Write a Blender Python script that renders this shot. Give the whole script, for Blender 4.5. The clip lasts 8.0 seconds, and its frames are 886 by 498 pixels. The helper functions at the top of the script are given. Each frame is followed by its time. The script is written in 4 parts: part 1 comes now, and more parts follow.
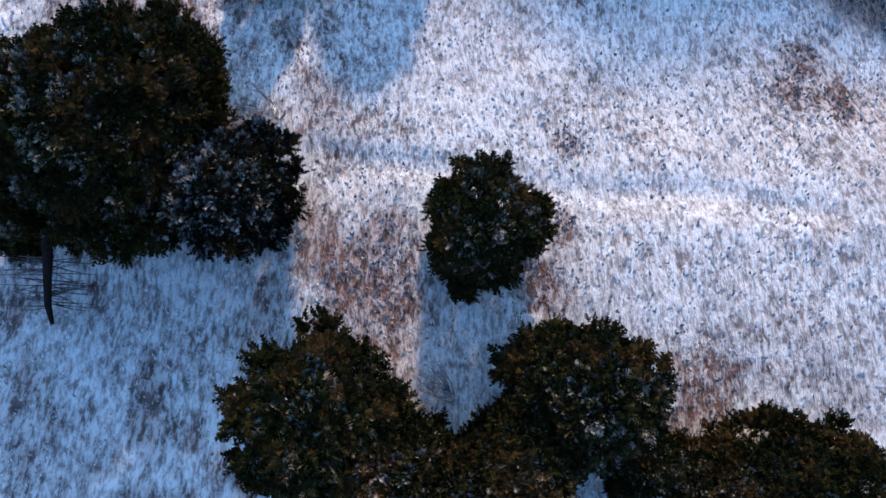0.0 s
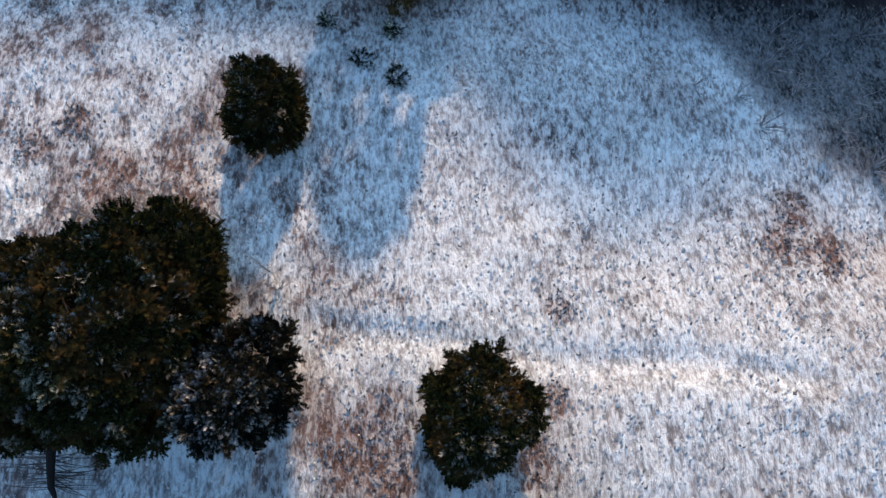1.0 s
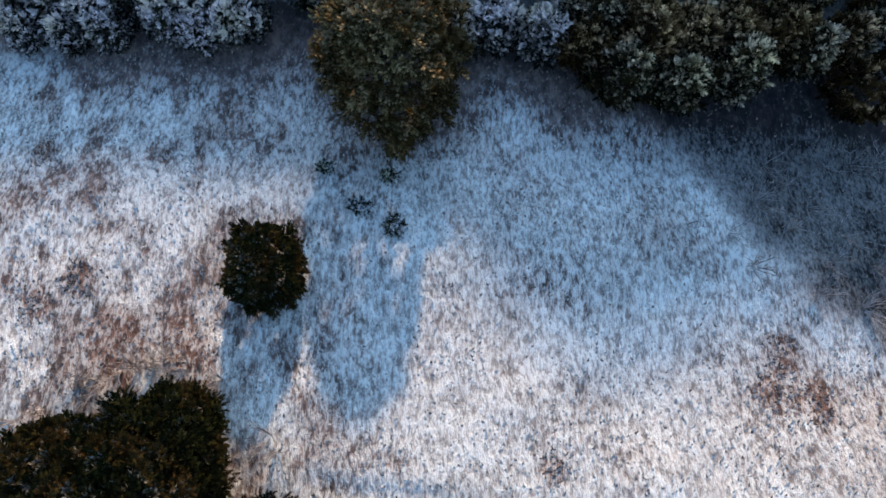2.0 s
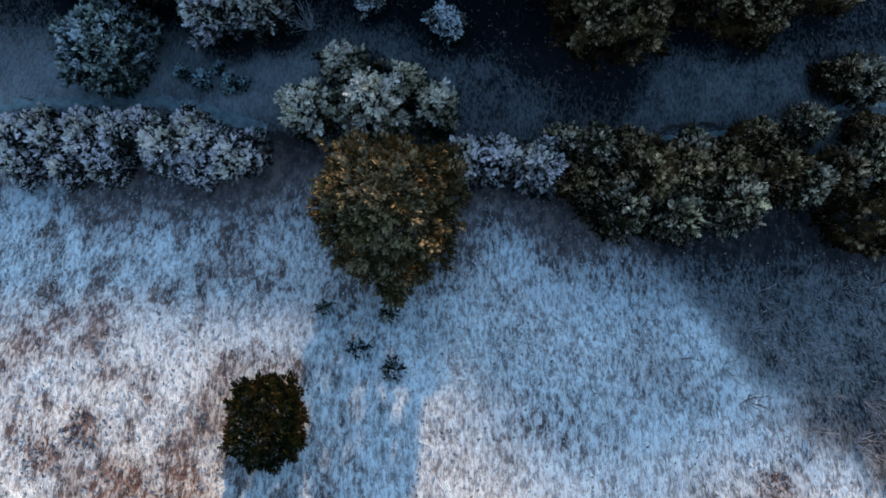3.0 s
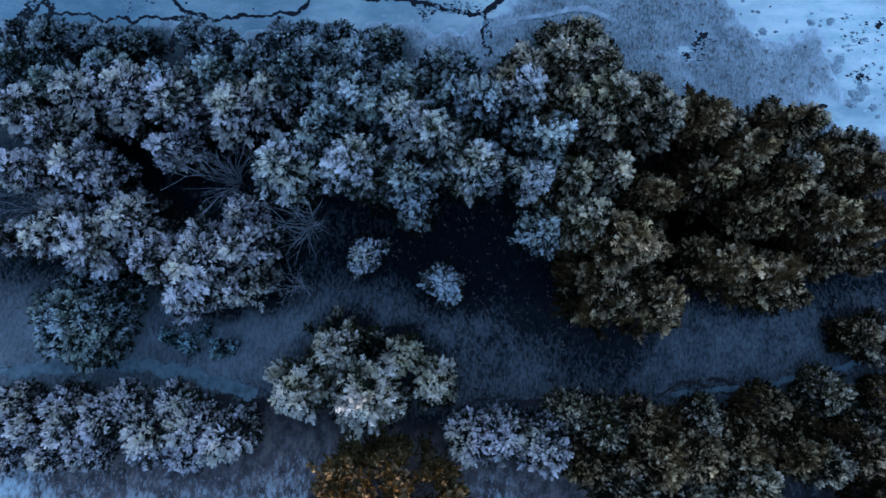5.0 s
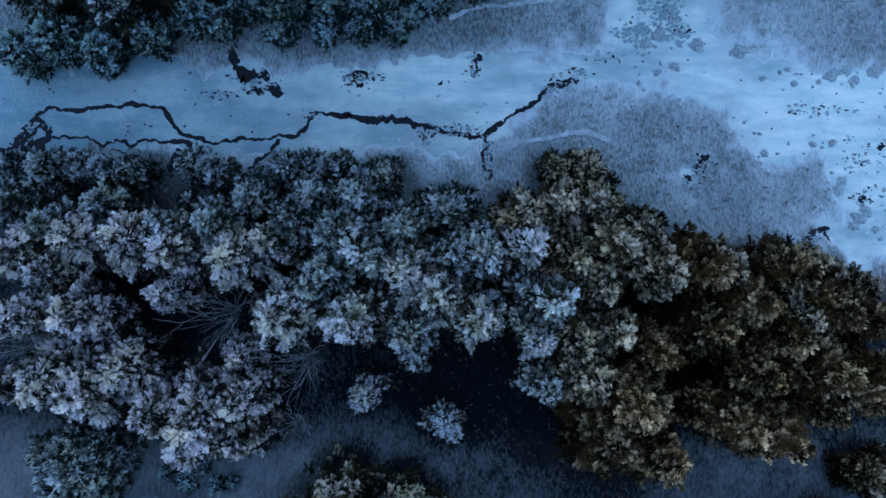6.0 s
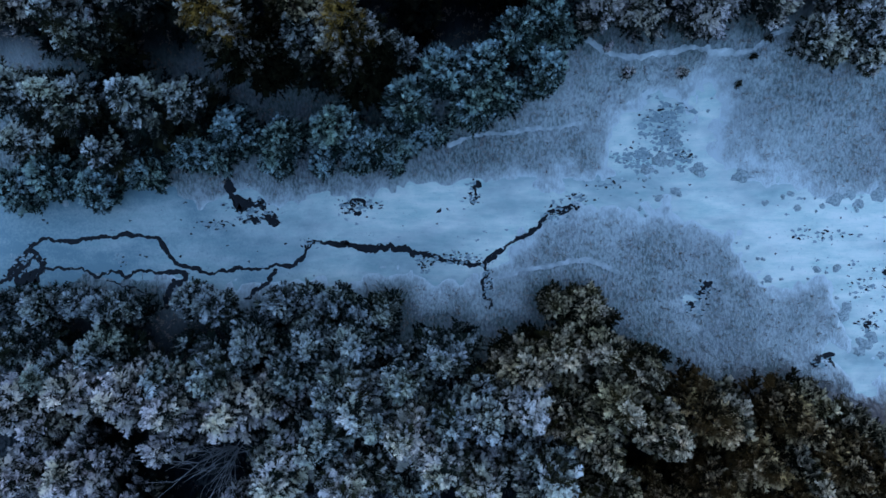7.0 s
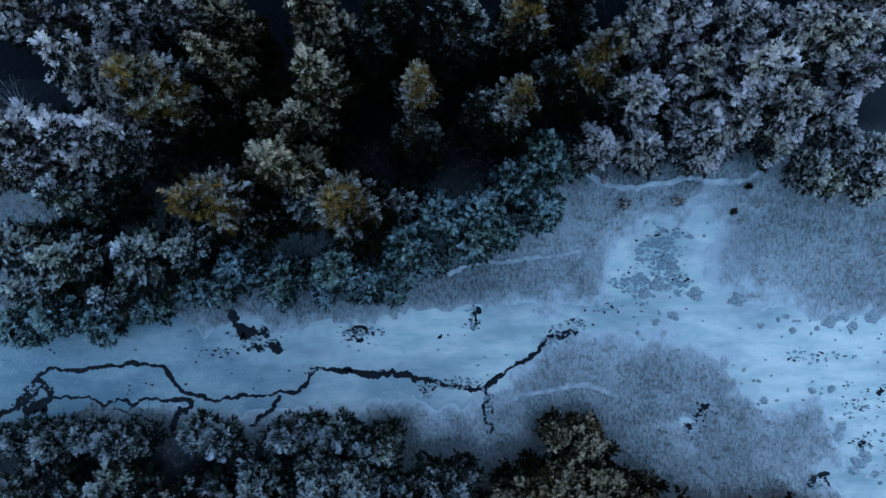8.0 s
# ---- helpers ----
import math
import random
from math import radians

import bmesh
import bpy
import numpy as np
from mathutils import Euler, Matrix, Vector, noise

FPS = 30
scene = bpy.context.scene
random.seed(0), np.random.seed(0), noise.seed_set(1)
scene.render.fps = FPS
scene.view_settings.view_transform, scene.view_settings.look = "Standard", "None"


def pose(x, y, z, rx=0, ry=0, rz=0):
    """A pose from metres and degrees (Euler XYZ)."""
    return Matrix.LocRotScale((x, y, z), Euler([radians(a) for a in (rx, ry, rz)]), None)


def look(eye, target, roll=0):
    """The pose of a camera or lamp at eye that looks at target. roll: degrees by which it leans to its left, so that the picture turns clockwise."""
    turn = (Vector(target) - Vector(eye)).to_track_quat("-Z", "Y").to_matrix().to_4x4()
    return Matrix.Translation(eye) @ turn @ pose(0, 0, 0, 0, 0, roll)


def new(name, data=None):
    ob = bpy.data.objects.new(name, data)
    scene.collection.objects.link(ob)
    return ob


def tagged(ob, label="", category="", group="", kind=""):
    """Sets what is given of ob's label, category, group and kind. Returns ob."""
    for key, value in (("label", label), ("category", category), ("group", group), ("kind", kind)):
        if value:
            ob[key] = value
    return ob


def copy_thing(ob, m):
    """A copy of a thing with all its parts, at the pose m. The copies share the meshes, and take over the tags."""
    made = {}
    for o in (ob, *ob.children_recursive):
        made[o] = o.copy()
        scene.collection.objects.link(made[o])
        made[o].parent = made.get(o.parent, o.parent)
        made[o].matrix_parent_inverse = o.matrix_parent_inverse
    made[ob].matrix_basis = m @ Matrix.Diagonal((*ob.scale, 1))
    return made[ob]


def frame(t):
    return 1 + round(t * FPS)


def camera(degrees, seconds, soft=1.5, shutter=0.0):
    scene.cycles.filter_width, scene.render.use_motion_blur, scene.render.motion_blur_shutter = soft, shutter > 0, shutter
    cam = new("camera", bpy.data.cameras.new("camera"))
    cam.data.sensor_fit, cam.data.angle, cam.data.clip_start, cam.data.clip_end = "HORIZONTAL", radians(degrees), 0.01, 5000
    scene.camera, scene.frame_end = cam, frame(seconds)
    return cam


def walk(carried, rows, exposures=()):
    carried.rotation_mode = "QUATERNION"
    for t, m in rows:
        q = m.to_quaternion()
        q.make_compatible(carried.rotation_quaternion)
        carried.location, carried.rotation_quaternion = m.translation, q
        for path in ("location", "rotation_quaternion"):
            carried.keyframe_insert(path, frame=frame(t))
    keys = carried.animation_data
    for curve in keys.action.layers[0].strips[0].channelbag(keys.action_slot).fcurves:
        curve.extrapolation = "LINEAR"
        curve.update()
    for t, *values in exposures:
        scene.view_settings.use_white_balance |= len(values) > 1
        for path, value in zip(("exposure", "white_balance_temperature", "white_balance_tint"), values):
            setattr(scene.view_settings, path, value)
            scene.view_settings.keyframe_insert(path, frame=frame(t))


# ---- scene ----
import itertools

cam = camera(76.9, 8.0, soft=1.5)
# seconds, place, turn in degrees
PATH = [
    (0, 0.957, 2.699, 37.661, -0.007, 0.165, 1.305),
    (0.5, 1.036, 7.661, 37.951, 0.079, 0.254, 1.275),
    (1, 1.13, 12.678, 38.269, 0.117, 0.344, 1.233),
    (1.5, 1.198, 17.757, 38.588, 0.005, 0.384, 1.16),
    (1.7, 1.241, 19.783, 38.723, -0.019, 0.438, 1.157),
    (2.8, 1.089, 30.649, 39.45, 0.03, 0.337, 1.12),
    (3, 1.057, 32.644, 39.523, 0.11, 0.27, 1.051),
    (3.5, 0.918, 37.827, 38.38, 0.027, 0.196, 0.956),
    (4, 0.872, 42.907, 37.053, 0.124, 0.318, 0.82),
    (4.5, 0.847, 47.898, 37.352, 0.125, 0.328, 0.68),
    (4.7, 0.858, 49.947, 37.469, -0.001, 0.288, 0.561),
    (5.8, 0.735, 60.911, 37.868, -0.003, 0.059, 0.333),
    (6, 0.674, 63.017, 37.369, -0.002, 0.116, 0.258),
    (6.5, 0.615, 68.222, 36.468, 0.044, 0.144, 0.048),
    (7, 0.701, 73.37, 36.78, 0.034, 0.122, -0.251),
    (7.5, 0.711, 78.725, 37.11, -0.276, 0.054, -0.563),
    (8, 0.712, 84.062, 37.395, -0.58, 0.059, -0.851),
]
EXPOSURE = ((0.0, 1.62, 5650, 22), (0.5, 1.62, 5980, 20), (1.0, 1.62, 6250, 16), (1.5, 1.62, 6350, 16), (3.0, 1.58, 6150, 12), (4.5, 1.87, 5620, 18), (6.5, 1.86, 6050, 19), (8.0, 1.82, 6300, 17))
walk(cam, [(t, pose(x, y, z, rx, ry, rz)) for t, x, y, z, rx, ry, rz in PATH], EXPOSURE)

# ---- light ----
SUN_UP, SUN_TURN = 10.5, -5.0          # degrees above the horizon; degrees from +y towards -x
world = bpy.data.worlds.new("winter_sky")
scene.world = world
world.use_nodes = True
wn = world.node_tree
sky = wn.nodes.new("ShaderNodeTexSky")
sky.sky_type = "NISHITA"
sky.sun_disc = False
sky.sun_elevation, sky.sun_rotation = radians(SUN_UP), radians(-SUN_TURN)
sky.altitude, sky.air_density, sky.dust_density, sky.ozone_density = 300, 1.0, 0.5, 2.0
wn.links.new(sky.outputs[0], wn.nodes["Background"].inputs[0])
wn.nodes["Background"].inputs[1].default_value = 0.15
sun = new("sun", bpy.data.lights.new("sun", "SUN"))
sun.data.energy, sun.data.angle, sun.data.color = 1.85, radians(2.2), (1.0, 0.60, 0.31)
sun.matrix_world = look((-100 * math.sin(radians(SUN_TURN)), 100 * math.cos(radians(SUN_TURN)), 100 * math.tan(radians(SUN_UP))), (0, 0, 0))


# ---- materials ----
def nodes_of(name):
    m = bpy.data.materials.new(name)
    m.use_nodes = True
    t = m.node_tree
    return m, t, t.nodes["Principled BSDF"]


def node(t, kind, **values):
    n = t.nodes.new(kind)
    for key, value in values.items():
        n.inputs[key.replace("_", " ")].default_value = value
    return n


def ramp(t, source, stops):
    r = t.nodes.new("ShaderNodeValToRGB")
    e = r.color_ramp.elements
    while len(e) < len(stops):
        e.new(0.5)
    for el, (p, c) in zip(e, stops):
        el.position, el.color = p, (*c, 1) if len(c) == 3 else c
    t.links.new(source, r.inputs[0])
    return r.outputs[0]


def grey(v):
    return (v, v, v)


def arith(t, op, a, b=0.0, clamp=False):
    n = t.nodes.new("ShaderNodeMath")
    n.operation, n.use_clamp = op, clamp
    for k, v in enumerate((a, b)):
        if isinstance(v, (int, float)):
            n.inputs[k].default_value = v
        else:
            t.links.new(v, n.inputs[k])
    return n.outputs[0]


def blend(t, fac, a, b):
    n = t.nodes.new("ShaderNodeMix")
    n.data_type = "RGBA"
    for k, v in ((0, fac), (6, a), (7, b)):
        if isinstance(v, (int, float)):
            n.inputs[k].default_value = v
        elif isinstance(v, tuple):
            n.inputs[k].default_value = (*v, 1)
        else:
            t.links.new(v, n.inputs[k])
    return n.outputs[2]


def texture(t, scale, detail=3.0, rough=0.6, stretch=None):
    """Noise by place in the world; stretch: its frequency along x, y and z."""
    n = node(t, "ShaderNodeTexNoise", Scale=scale, Detail=detail, Roughness=rough)
    g = t.nodes.new("ShaderNodeNewGeometry")
    if stretch:
        m = t.nodes.new("ShaderNodeVectorMath")
        m.operation = "MULTIPLY"
        m.inputs[1].default_value = stretch
        t.links.new(g.outputs["Position"], m.inputs[0])
        t.links.new(m.outputs[0], n.inputs["Vector"])
    else:
        t.links.new(g.outputs["Position"], n.inputs["Vector"])
    return n.outputs["Fac"]


def attr(t, name):
    n = t.nodes.new("ShaderNodeAttribute")
    n.attribute_name = name
    return n.outputs["Fac"]


def bump(t, bsdf, height, strength, distance):
    n = node(t, "ShaderNodeBump", Strength=strength, Distance=distance)
    t.links.new(height, n.inputs["Height"])
    t.links.new(n.outputs[0], bsdf.inputs["Normal"])


def foliage(name, dark, light, warm, frost, rime=(0.72, 0.76, 0.745), browned=0.48, tips=False):
    """Needle tufts: two greens, a brownish tint on some, and rime on the outer tips, whose mask also paints light and
    shade.
    """
    m, t, b = nodes_of(name)
    g = t.nodes.new("ShaderNodeNewGeometry")
    o = t.nodes.new("ShaderNodeObjectInfo")
    rnd = g.outputs["Random Per Island"]
    col = blend(t, rnd, dark, light)
    patch = ramp(t, texture(t, 0.45, 2.0), [(browned, grey(0)), (browned + 0.18, grey(1))])
    # warm colour gathered at the treetop stands in for low sun on it
    if tips:
        patch = arith(t, "MULTIPLY", arith(t, "MULTIPLY", patch, arith(t, "MULTIPLY", attr(t, "apex"), 1.5, clamp=True)), arith(t, "MULTIPLY", rnd, 1.6))
    col = blend(t, arith(t, "MULTIPLY", patch, 0.6), col, warm)
    level = arith(t, "ADD", arith(t, "MULTIPLY", o.outputs["Random"], 0.5 * frost), 0.75 * frost)
    clumps = ramp(t, texture(t, 0.8, 2.0), [(0.32, grey(0.5)), (0.60, grey(1.0))])
    fac = arith(t, "MULTIPLY", arith(t, "POWER", attr(t, "frost"), 1.05), arith(t, "ADD", arith(t, "MULTIPLY", rnd, 0.35), 0.8))
    fac = arith(t, "MULTIPLY", arith(t, "MULTIPLY", fac, clumps), level, clamp=True)
    fac = ramp(t, fac, [(0.10, grey(0)), (0.68, grey(1))])
    if tips:
        fac = arith(t, "MULTIPLY", fac, arith(t, "SUBTRACT", 1.0, arith(t, "MULTIPLY", attr(t, "apex"), 0.6)))
    tint = ramp(t, texture(t, 0.35, 2.0), [(0.42, grey(0)), (0.66, grey(0.7))])
    col = blend(t, fac, col, blend(t, tint, rime, (0.9 * rime[0], 0.88 * rime[1], 0.58 * rime[2])))
    t.links.new(col, b.inputs["Base Color"])
    b.inputs["Roughness"].default_value = 0.85
    b.inputs["Specular IOR Level"].default_value = 0.0
    return m


FOLIAGE = {
    "green": foliage("needles_dark_green", (0.003, 0.0045, 0.002), (0.022, 0.026, 0.009), (0.060, 0.036, 0.013), 0.20, browned=0.46),
    "scrub": foliage("needles_teal", (0.004, 0.008, 0.007), (0.018, 0.032, 0.026), (0.03, 0.038, 0.022), 1.5, (0.44, 0.60, 0.60)),
    "olive": foliage("needles_olive", (0.010, 0.008, 0.003), (0.052, 0.038, 0.013), (0.070, 0.047, 0.017), 0.85, (0.33, 0.265, 0.15)),
    "rime": foliage("needles_rimed", (0.004, 0.007, 0.006), (0.014, 0.021, 0.015), (0.05, 0.045, 0.018), 1.9, (0.80, 0.77, 0.74)),
    "thin": foliage("needles_thin_rime", (0.003, 0.005, 0.005), (0.012, 0.017, 0.013), (0.04, 0.036, 0.015), 1.35),
    "bank": foliage("needles_blue_green", (0.003, 0.006, 0.005), (0.013, 0.021, 0.017), (0.03, 0.034, 0.018), 1.2, (0.58, 0.64, 0.64)),
    "lilac": foliage("needles_white_rime", (0.003, 0.005, 0.005), (0.014, 0.019, 0.016), (0.03, 0.030, 0.016), 1.9, (0.84, 0.77, 0.75)),
    "dusk": foliage("needles_dusky", (0.002, 0.003, 0.0015), (0.020, 0.013, 0.006), (0.11, 0.064, 0.023), 0.68, (0.82, 0.58, 0.33), browned=0.46),
    "half": foliage("needles_half_rimed", (0.003, 0.004, 0.003), (0.013, 0.013, 0.006), (0.06, 0.046, 0.016), 0.98, (0.82, 0.68, 0.48)),
    "cream": foliage("needles_cream_rime", (0.004, 0.006, 0.004), (0.020, 0.022, 0.012), (0.07, 0.062, 0.024), 2.0, (0.82, 0.74, 0.60)),
    # warm tone here is sunlight on the tops, put into the needle colour
    "gold": foliage("needles_sunlit_gold", (0.002, 0.003, 0.002), (0.012, 0.012, 0.006), (0.26, 0.155, 0.034), 1.0, (0.70, 0.68, 0.64), browned=0.36, tips=True),
    "shady": foliage("needles_shady", (0.002, 0.003, 0.003), (0.008, 0.010, 0.007), (0.03, 0.024, 0.011), 0.42),
}


def bark_material(name, a, b_, frost):
    m, t, b = nodes_of(name)
    col = ramp(t, texture(t, 6.0, 5.0), [(0.3, a), (0.7, b_)])
    fac = arith(t, "MULTIPLY", ramp(t, texture(t, 2.5), [(0.35, grey(0)), (0.7, grey(1))]), frost)
    t.links.new(blend(t, fac, col, (0.5, 0.53, 0.55)), b.inputs["Base Color"])
    b.inputs["Roughness"].default_value = 0.9
    b.inputs["Specular IOR Level"].default_value = 0.1
    bump(t, b, texture(t, 25.0), 0.5, 0.02)
    return m


BARK = bark_material("bark", (0.02, 0.016, 0.012), (0.06, 0.05, 0.04), 0.1)
DEAD_BARK = bark_material("dead_bark", (0.004, 0.003, 0.003), (0.014, 0.011, 0.010), 0.0)
TWIG = bark_material("frosted_twigs", (0.09, 0.078, 0.068), (0.22, 0.19, 0.165), 0.85)
TWIG_WHITE = bark_material("rimed_twigs", (0.30, 0.29, 0.28), (0.52, 0.52, 0.51), 0.9)
TWIG_DARK = bark_material("bare_twigs", (0.03, 0.024, 0.02), (0.09, 0.07, 0.055), 0.2)


def ground_material():
    m, t, b = nodes_of("frosted_ground")
    fine, mid, big = texture(t, 3.9, 5.0, 0.70, (1.0, 0.34, 1.0)), texture(t, 1.5, 4.0, 0.65, (1.0, 0.6, 1.0)), texture(t, 0.16, 3.0)
    even = arith(t, "MAXIMUM", attr(t, "bare"), attr(t, "sedge"))
    fine = blend(t, even, fine, texture(t, 5.0, 5.0, 0.66, (1.0, 0.5, 1.0)))
    grass = ramp(t, mid, [(0.3, (0.055, 0.050, 0.046)), (0.5, (0.15, 0.125, 0.115)), (0.62, (0.25, 0.205, 0.18)), (0.78, (0.20, 0.15, 0.10))])
    # unrimed ground, its cool near-black also holding the shade of woods and valley
    dark_floor = ramp(t, fine, [(0.3, (0.003, 0.005, 0.007)), (0.7, (0.010, 0.015, 0.019))])
    sedge = ramp(t, fine, [(0.3, (0.05, 0.075, 0.07)), (0.5, (0.15, 0.195, 0.185)), (0.7, (0.24, 0.285, 0.27))])
    bracken = ramp(t, mid, [(0.3, (0.05, 0.030, 0.024)), (0.5, (0.16, 0.105, 0.082)), (0.7, (0.31, 0.225, 0.175))])
    grass = blend(t, attr(t, "bracken"), grass, bracken)
    base = blend(t, attr(t, "bare"), blend(t, attr(t, "sedge"), grass, blend(t, ramp(t, texture(t, 0.5, 3.0), [(0.45, grey(0)), (0.66, grey(0.35))]), sedge, (0.22, 0.20, 0.23))), dark_floor)
    grain = ramp(t, arith(t, "ADD", arith(t, "MULTIPLY", fine, 0.7), arith(t, "MULTIPLY", mid, 0.3)), [(0.42, grey(0)), (0.57, grey(1))])
    patches = ramp(t, big, [(0.35, grey(0.75)), (0.6, grey(1))])
    gaps = arith(t, "MULTIPLY", arith(t, "SUBTRACT", 1.0, arith(t, "MULTIPLY", grain, patches)), arith(t, "SUBTRACT", arith(t, "SUBTRACT", 0.82, arith(t, "MULTIPLY", attr(t, "bare"), 0.72)), arith(t, "MULTIPLY", attr(t, "sedge"), 0.52), clamp=True))
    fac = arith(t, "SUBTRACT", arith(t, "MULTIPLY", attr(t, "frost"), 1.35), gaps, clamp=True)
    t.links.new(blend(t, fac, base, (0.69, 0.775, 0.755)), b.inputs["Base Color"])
    b.inputs["Roughness"].default_value = 0.9
    b.inputs["Specular IOR Level"].default_value = 0.05
    bump(t, b, arith(t, "ADD", fine, mid), 0.9, 0.22)
    return m


def grass_material():
    m, t, b = nodes_of("frosted_grass")
    g = t.nodes.new("ShaderNodeNewGeometry")
    rnd = g.outputs["Random Per Island"]
    col = ramp(t, rnd, [(0.0, (0.06, 0.052, 0.042)), (0.4, (0.17, 0.135, 0.11)), (0.75, (0.30, 0.24, 0.19)), (1.0, (0.15, 0.09, 0.06))])
    fac = arith(t, "MULTIPLY", attr(t, "frost"), arith(t, "ADD", arith(t, "MULTIPLY", rnd, 0.5), 0.65), clamp=True)
    t.links.new(blend(t, fac, col, (0.73, 0.80, 0.78)), b.inputs["Base Color"])
    b.inputs["Roughness"].default_value = 0.8
    b.inputs["Specular IOR Level"].default_value = 0.1
    return m


def bracken_material():
    m, t, b = nodes_of("withered_bracken")
    g = t.nodes.new("ShaderNodeNewGeometry")
    rnd = g.outputs["Random Per Island"]
    col = ramp(t, rnd, [(0.0, (0.05, 0.028, 0.018)), (0.45, (0.14, 0.085, 0.055)), (0.8, (0.26, 0.18, 0.125)), (1.0, (0.36, 0.28, 0.21))])
    fac = arith(t, "MULTIPLY", attr(t, "frost"), arith(t, "MULTIPLY", rnd, 0.9), clamp=True)
    t.links.new(blend(t, fac, col, (0.73, 0.78, 0.76)), b.inputs["Base Color"])
    b.inputs["Roughness"].default_value = 0.85
    b.inputs["Specular IOR Level"].default_value = 0.1
    return m


def ice_material():
    m, t, b = nodes_of("frosted_ice")
    fine, mid, big = texture(t, 5.0, 5.0, 0.7), texture(t, 1.1, 5.0, 0.68, (0.28, 1.0, 1.0)), texture(t, 0.22, 4.0, 0.6, (0.5, 1.0, 1.0))
    snow = ramp(t, mid, [(0.3, (0.50, 0.70, 0.63)), (0.5, (0.75, 0.86, 0.76)), (0.66, (0.91, 0.95, 0.84))])
    clear = ramp(t, big, [(0.44, grey(0)), (0.62, grey(0.5))])
    dirt = ramp(t, fine, [(0.60, grey(0)), (0.72, grey(0.55))])
    # colour darkens where the frost value is low
    thin = arith(t, "SUBTRACT", 1.0, attr(t, "frost"), clamp=True)
    clear = arith(t, "ADD", clear, arith(t, "MULTIPLY", thin, arith(t, "ADD", fine, 0.5)), clamp=True)
    col = blend(t, clear, snow, (0.20, 0.33, 0.35))
    col = blend(t, dirt, col, (0.22, 0.29, 0.29))
    t.links.new(col, b.inputs["Base Color"])
    t.links.new(ramp(t, big, [(0.4, grey(0.8)), (0.62, grey(0.55))]), b.inputs["Roughness"])
    bump(t, b, mid, 0.2, 0.03)
    return m


def plain_material(name, a, b_, scale, rough):
    m, t, b = nodes_of(name)
    t.links.new(ramp(t, texture(t, scale, 4.0), [(0.3, a), (0.7, b_)]), b.inputs["Base Color"])
    b.inputs["Roughness"].default_value = rough
    bump(t, b, texture(t, scale * 4), 0.3, 0.03)
    return m


GROUND, GRASS, BRACKEN, ICE_MAT = ground_material(), grass_material(), bracken_material(), ice_material()
WATER = plain_material("dark_water", (0.004, 0.006, 0.008), (0.012, 0.015, 0.018), 2.0, 0.35)
PATH_MAT = plain_material("trodden_frosted_path", (0.27, 0.33, 0.325), (0.62, 0.68, 0.67), 1.3, 0.9)
VALLEY_PATH_MAT = plain_material("trodden_valley_path", (0.07, 0.11, 0.115), (0.20, 0.27, 0.27), 1.6, 0.9)
WATER.node_tree.nodes["Principled BSDF"].inputs["Specular IOR Level"].default_value = 0.2
THIN_ICE = plain_material("thin_grey_ice", (0.15, 0.23, 0.24), (0.42, 0.53, 0.53), 5.0, 0.5)
SEDGE_TUFT = plain_material("rimed_sedge", (0.14, 0.20, 0.20), (0.52, 0.60, 0.59), 6.0, 0.9)
MUD = plain_material("dark_mud", (0.008, 0.007, 0.006), (0.03, 0.025, 0.02), 2.0, 0.8)


# ---- shape of the land ----
# beyond y 108 the land climbs to an unseen hill added to block the sun
PROFILE = ((-80, 30), (-20, 12), (-6, 8.3), (5, 6.1), (16, 2.5), (23, 0.8), (27, -0.5), (31, -2.4), (40, -4.6),
           (46, -4.9), (55, -5.8), (63, -7.3), (67, -8.0), (80, -8.0), (86, -6.9), (95, -5.5), (108, -3.5), (125, 7), (140, 13.5), (170, 18), (300, 24))
ICE_LEVEL = -7.95
# unseen ridge beyond the northern wood, added to shade meadow and valley: heights of its crest
SHADE_RIDGE_X = (-24, -14, -4, 6, 12, 17, 22, 28, 33, 39, 47)
SHADE_RIDGE_Z = (23.6, 23.4, 22.6, 23.1, 24.1, 25.3, 26.4, 25.5, 23.8, 22.8, 21.6)
# an old sunken track across the meadow
TRACK = ((-6.6, 8.3), (-4.0, 7.7), (-1.3, 7.6), (6.6, 6.5), (10.5, 6.1), (14.6, 6.2), (18.0, 6.1), (24.0, 5.2))
# stretches of ice: two ends and half the width
ICE_RUNS = ((-70, 72.8, -20, 74.3, 3.6), (-20, 74.2, 4, 75, 3.4), (4, 75.2, 12, 77.9, 1.8), (11, 77.9, 20, 78.4, 1.7), (15.5, 80.5, 18, 83.2, 2.3),
            (20.5, 78.5, 21.6, 84.5, 1.3), (21, 77.8, 29, 74.8, 2.8), (27, 74.3, 41, 73.2, 3.6), (34, 73, 35.2, 66, 2.7), (31.8, 65.0, 38, 63, 1.6),
            (39, 72, 90, 66, 6.0), (21.6, 70.6, 20.2, 68.4, 0.4))


def lattice(ix, iy, seed):
    h = (ix * 374761393 + iy * 668265263 + seed * 974634777) & 0x7FFFFFFF
    h = ((h ^ (h >> 13)) * 1274126177) & 0x7FFFFFFF
    return ((h ^ (h >> 16)) & 0xFFFF) / 65535.0


def vnoise(x, y, size, seed=0):
    """Smooth random values from 0 to 1, about one hump in every size metres."""
    x, y = np.asarray(x, float) / size, np.asarray(y, float) / size
    ix, iy = np.floor(x).astype(np.int64), np.floor(y).astype(np.int64)
    fx, fy = x - ix, y - iy
    fx, fy = fx * fx * (3 - 2 * fx), fy * fy * (3 - 2 * fy)
    a, b_ = lattice(ix, iy, seed), lattice(ix + 1, iy, seed)
    c, d = lattice(ix, iy + 1, seed), lattice(ix + 1, iy + 1, seed)
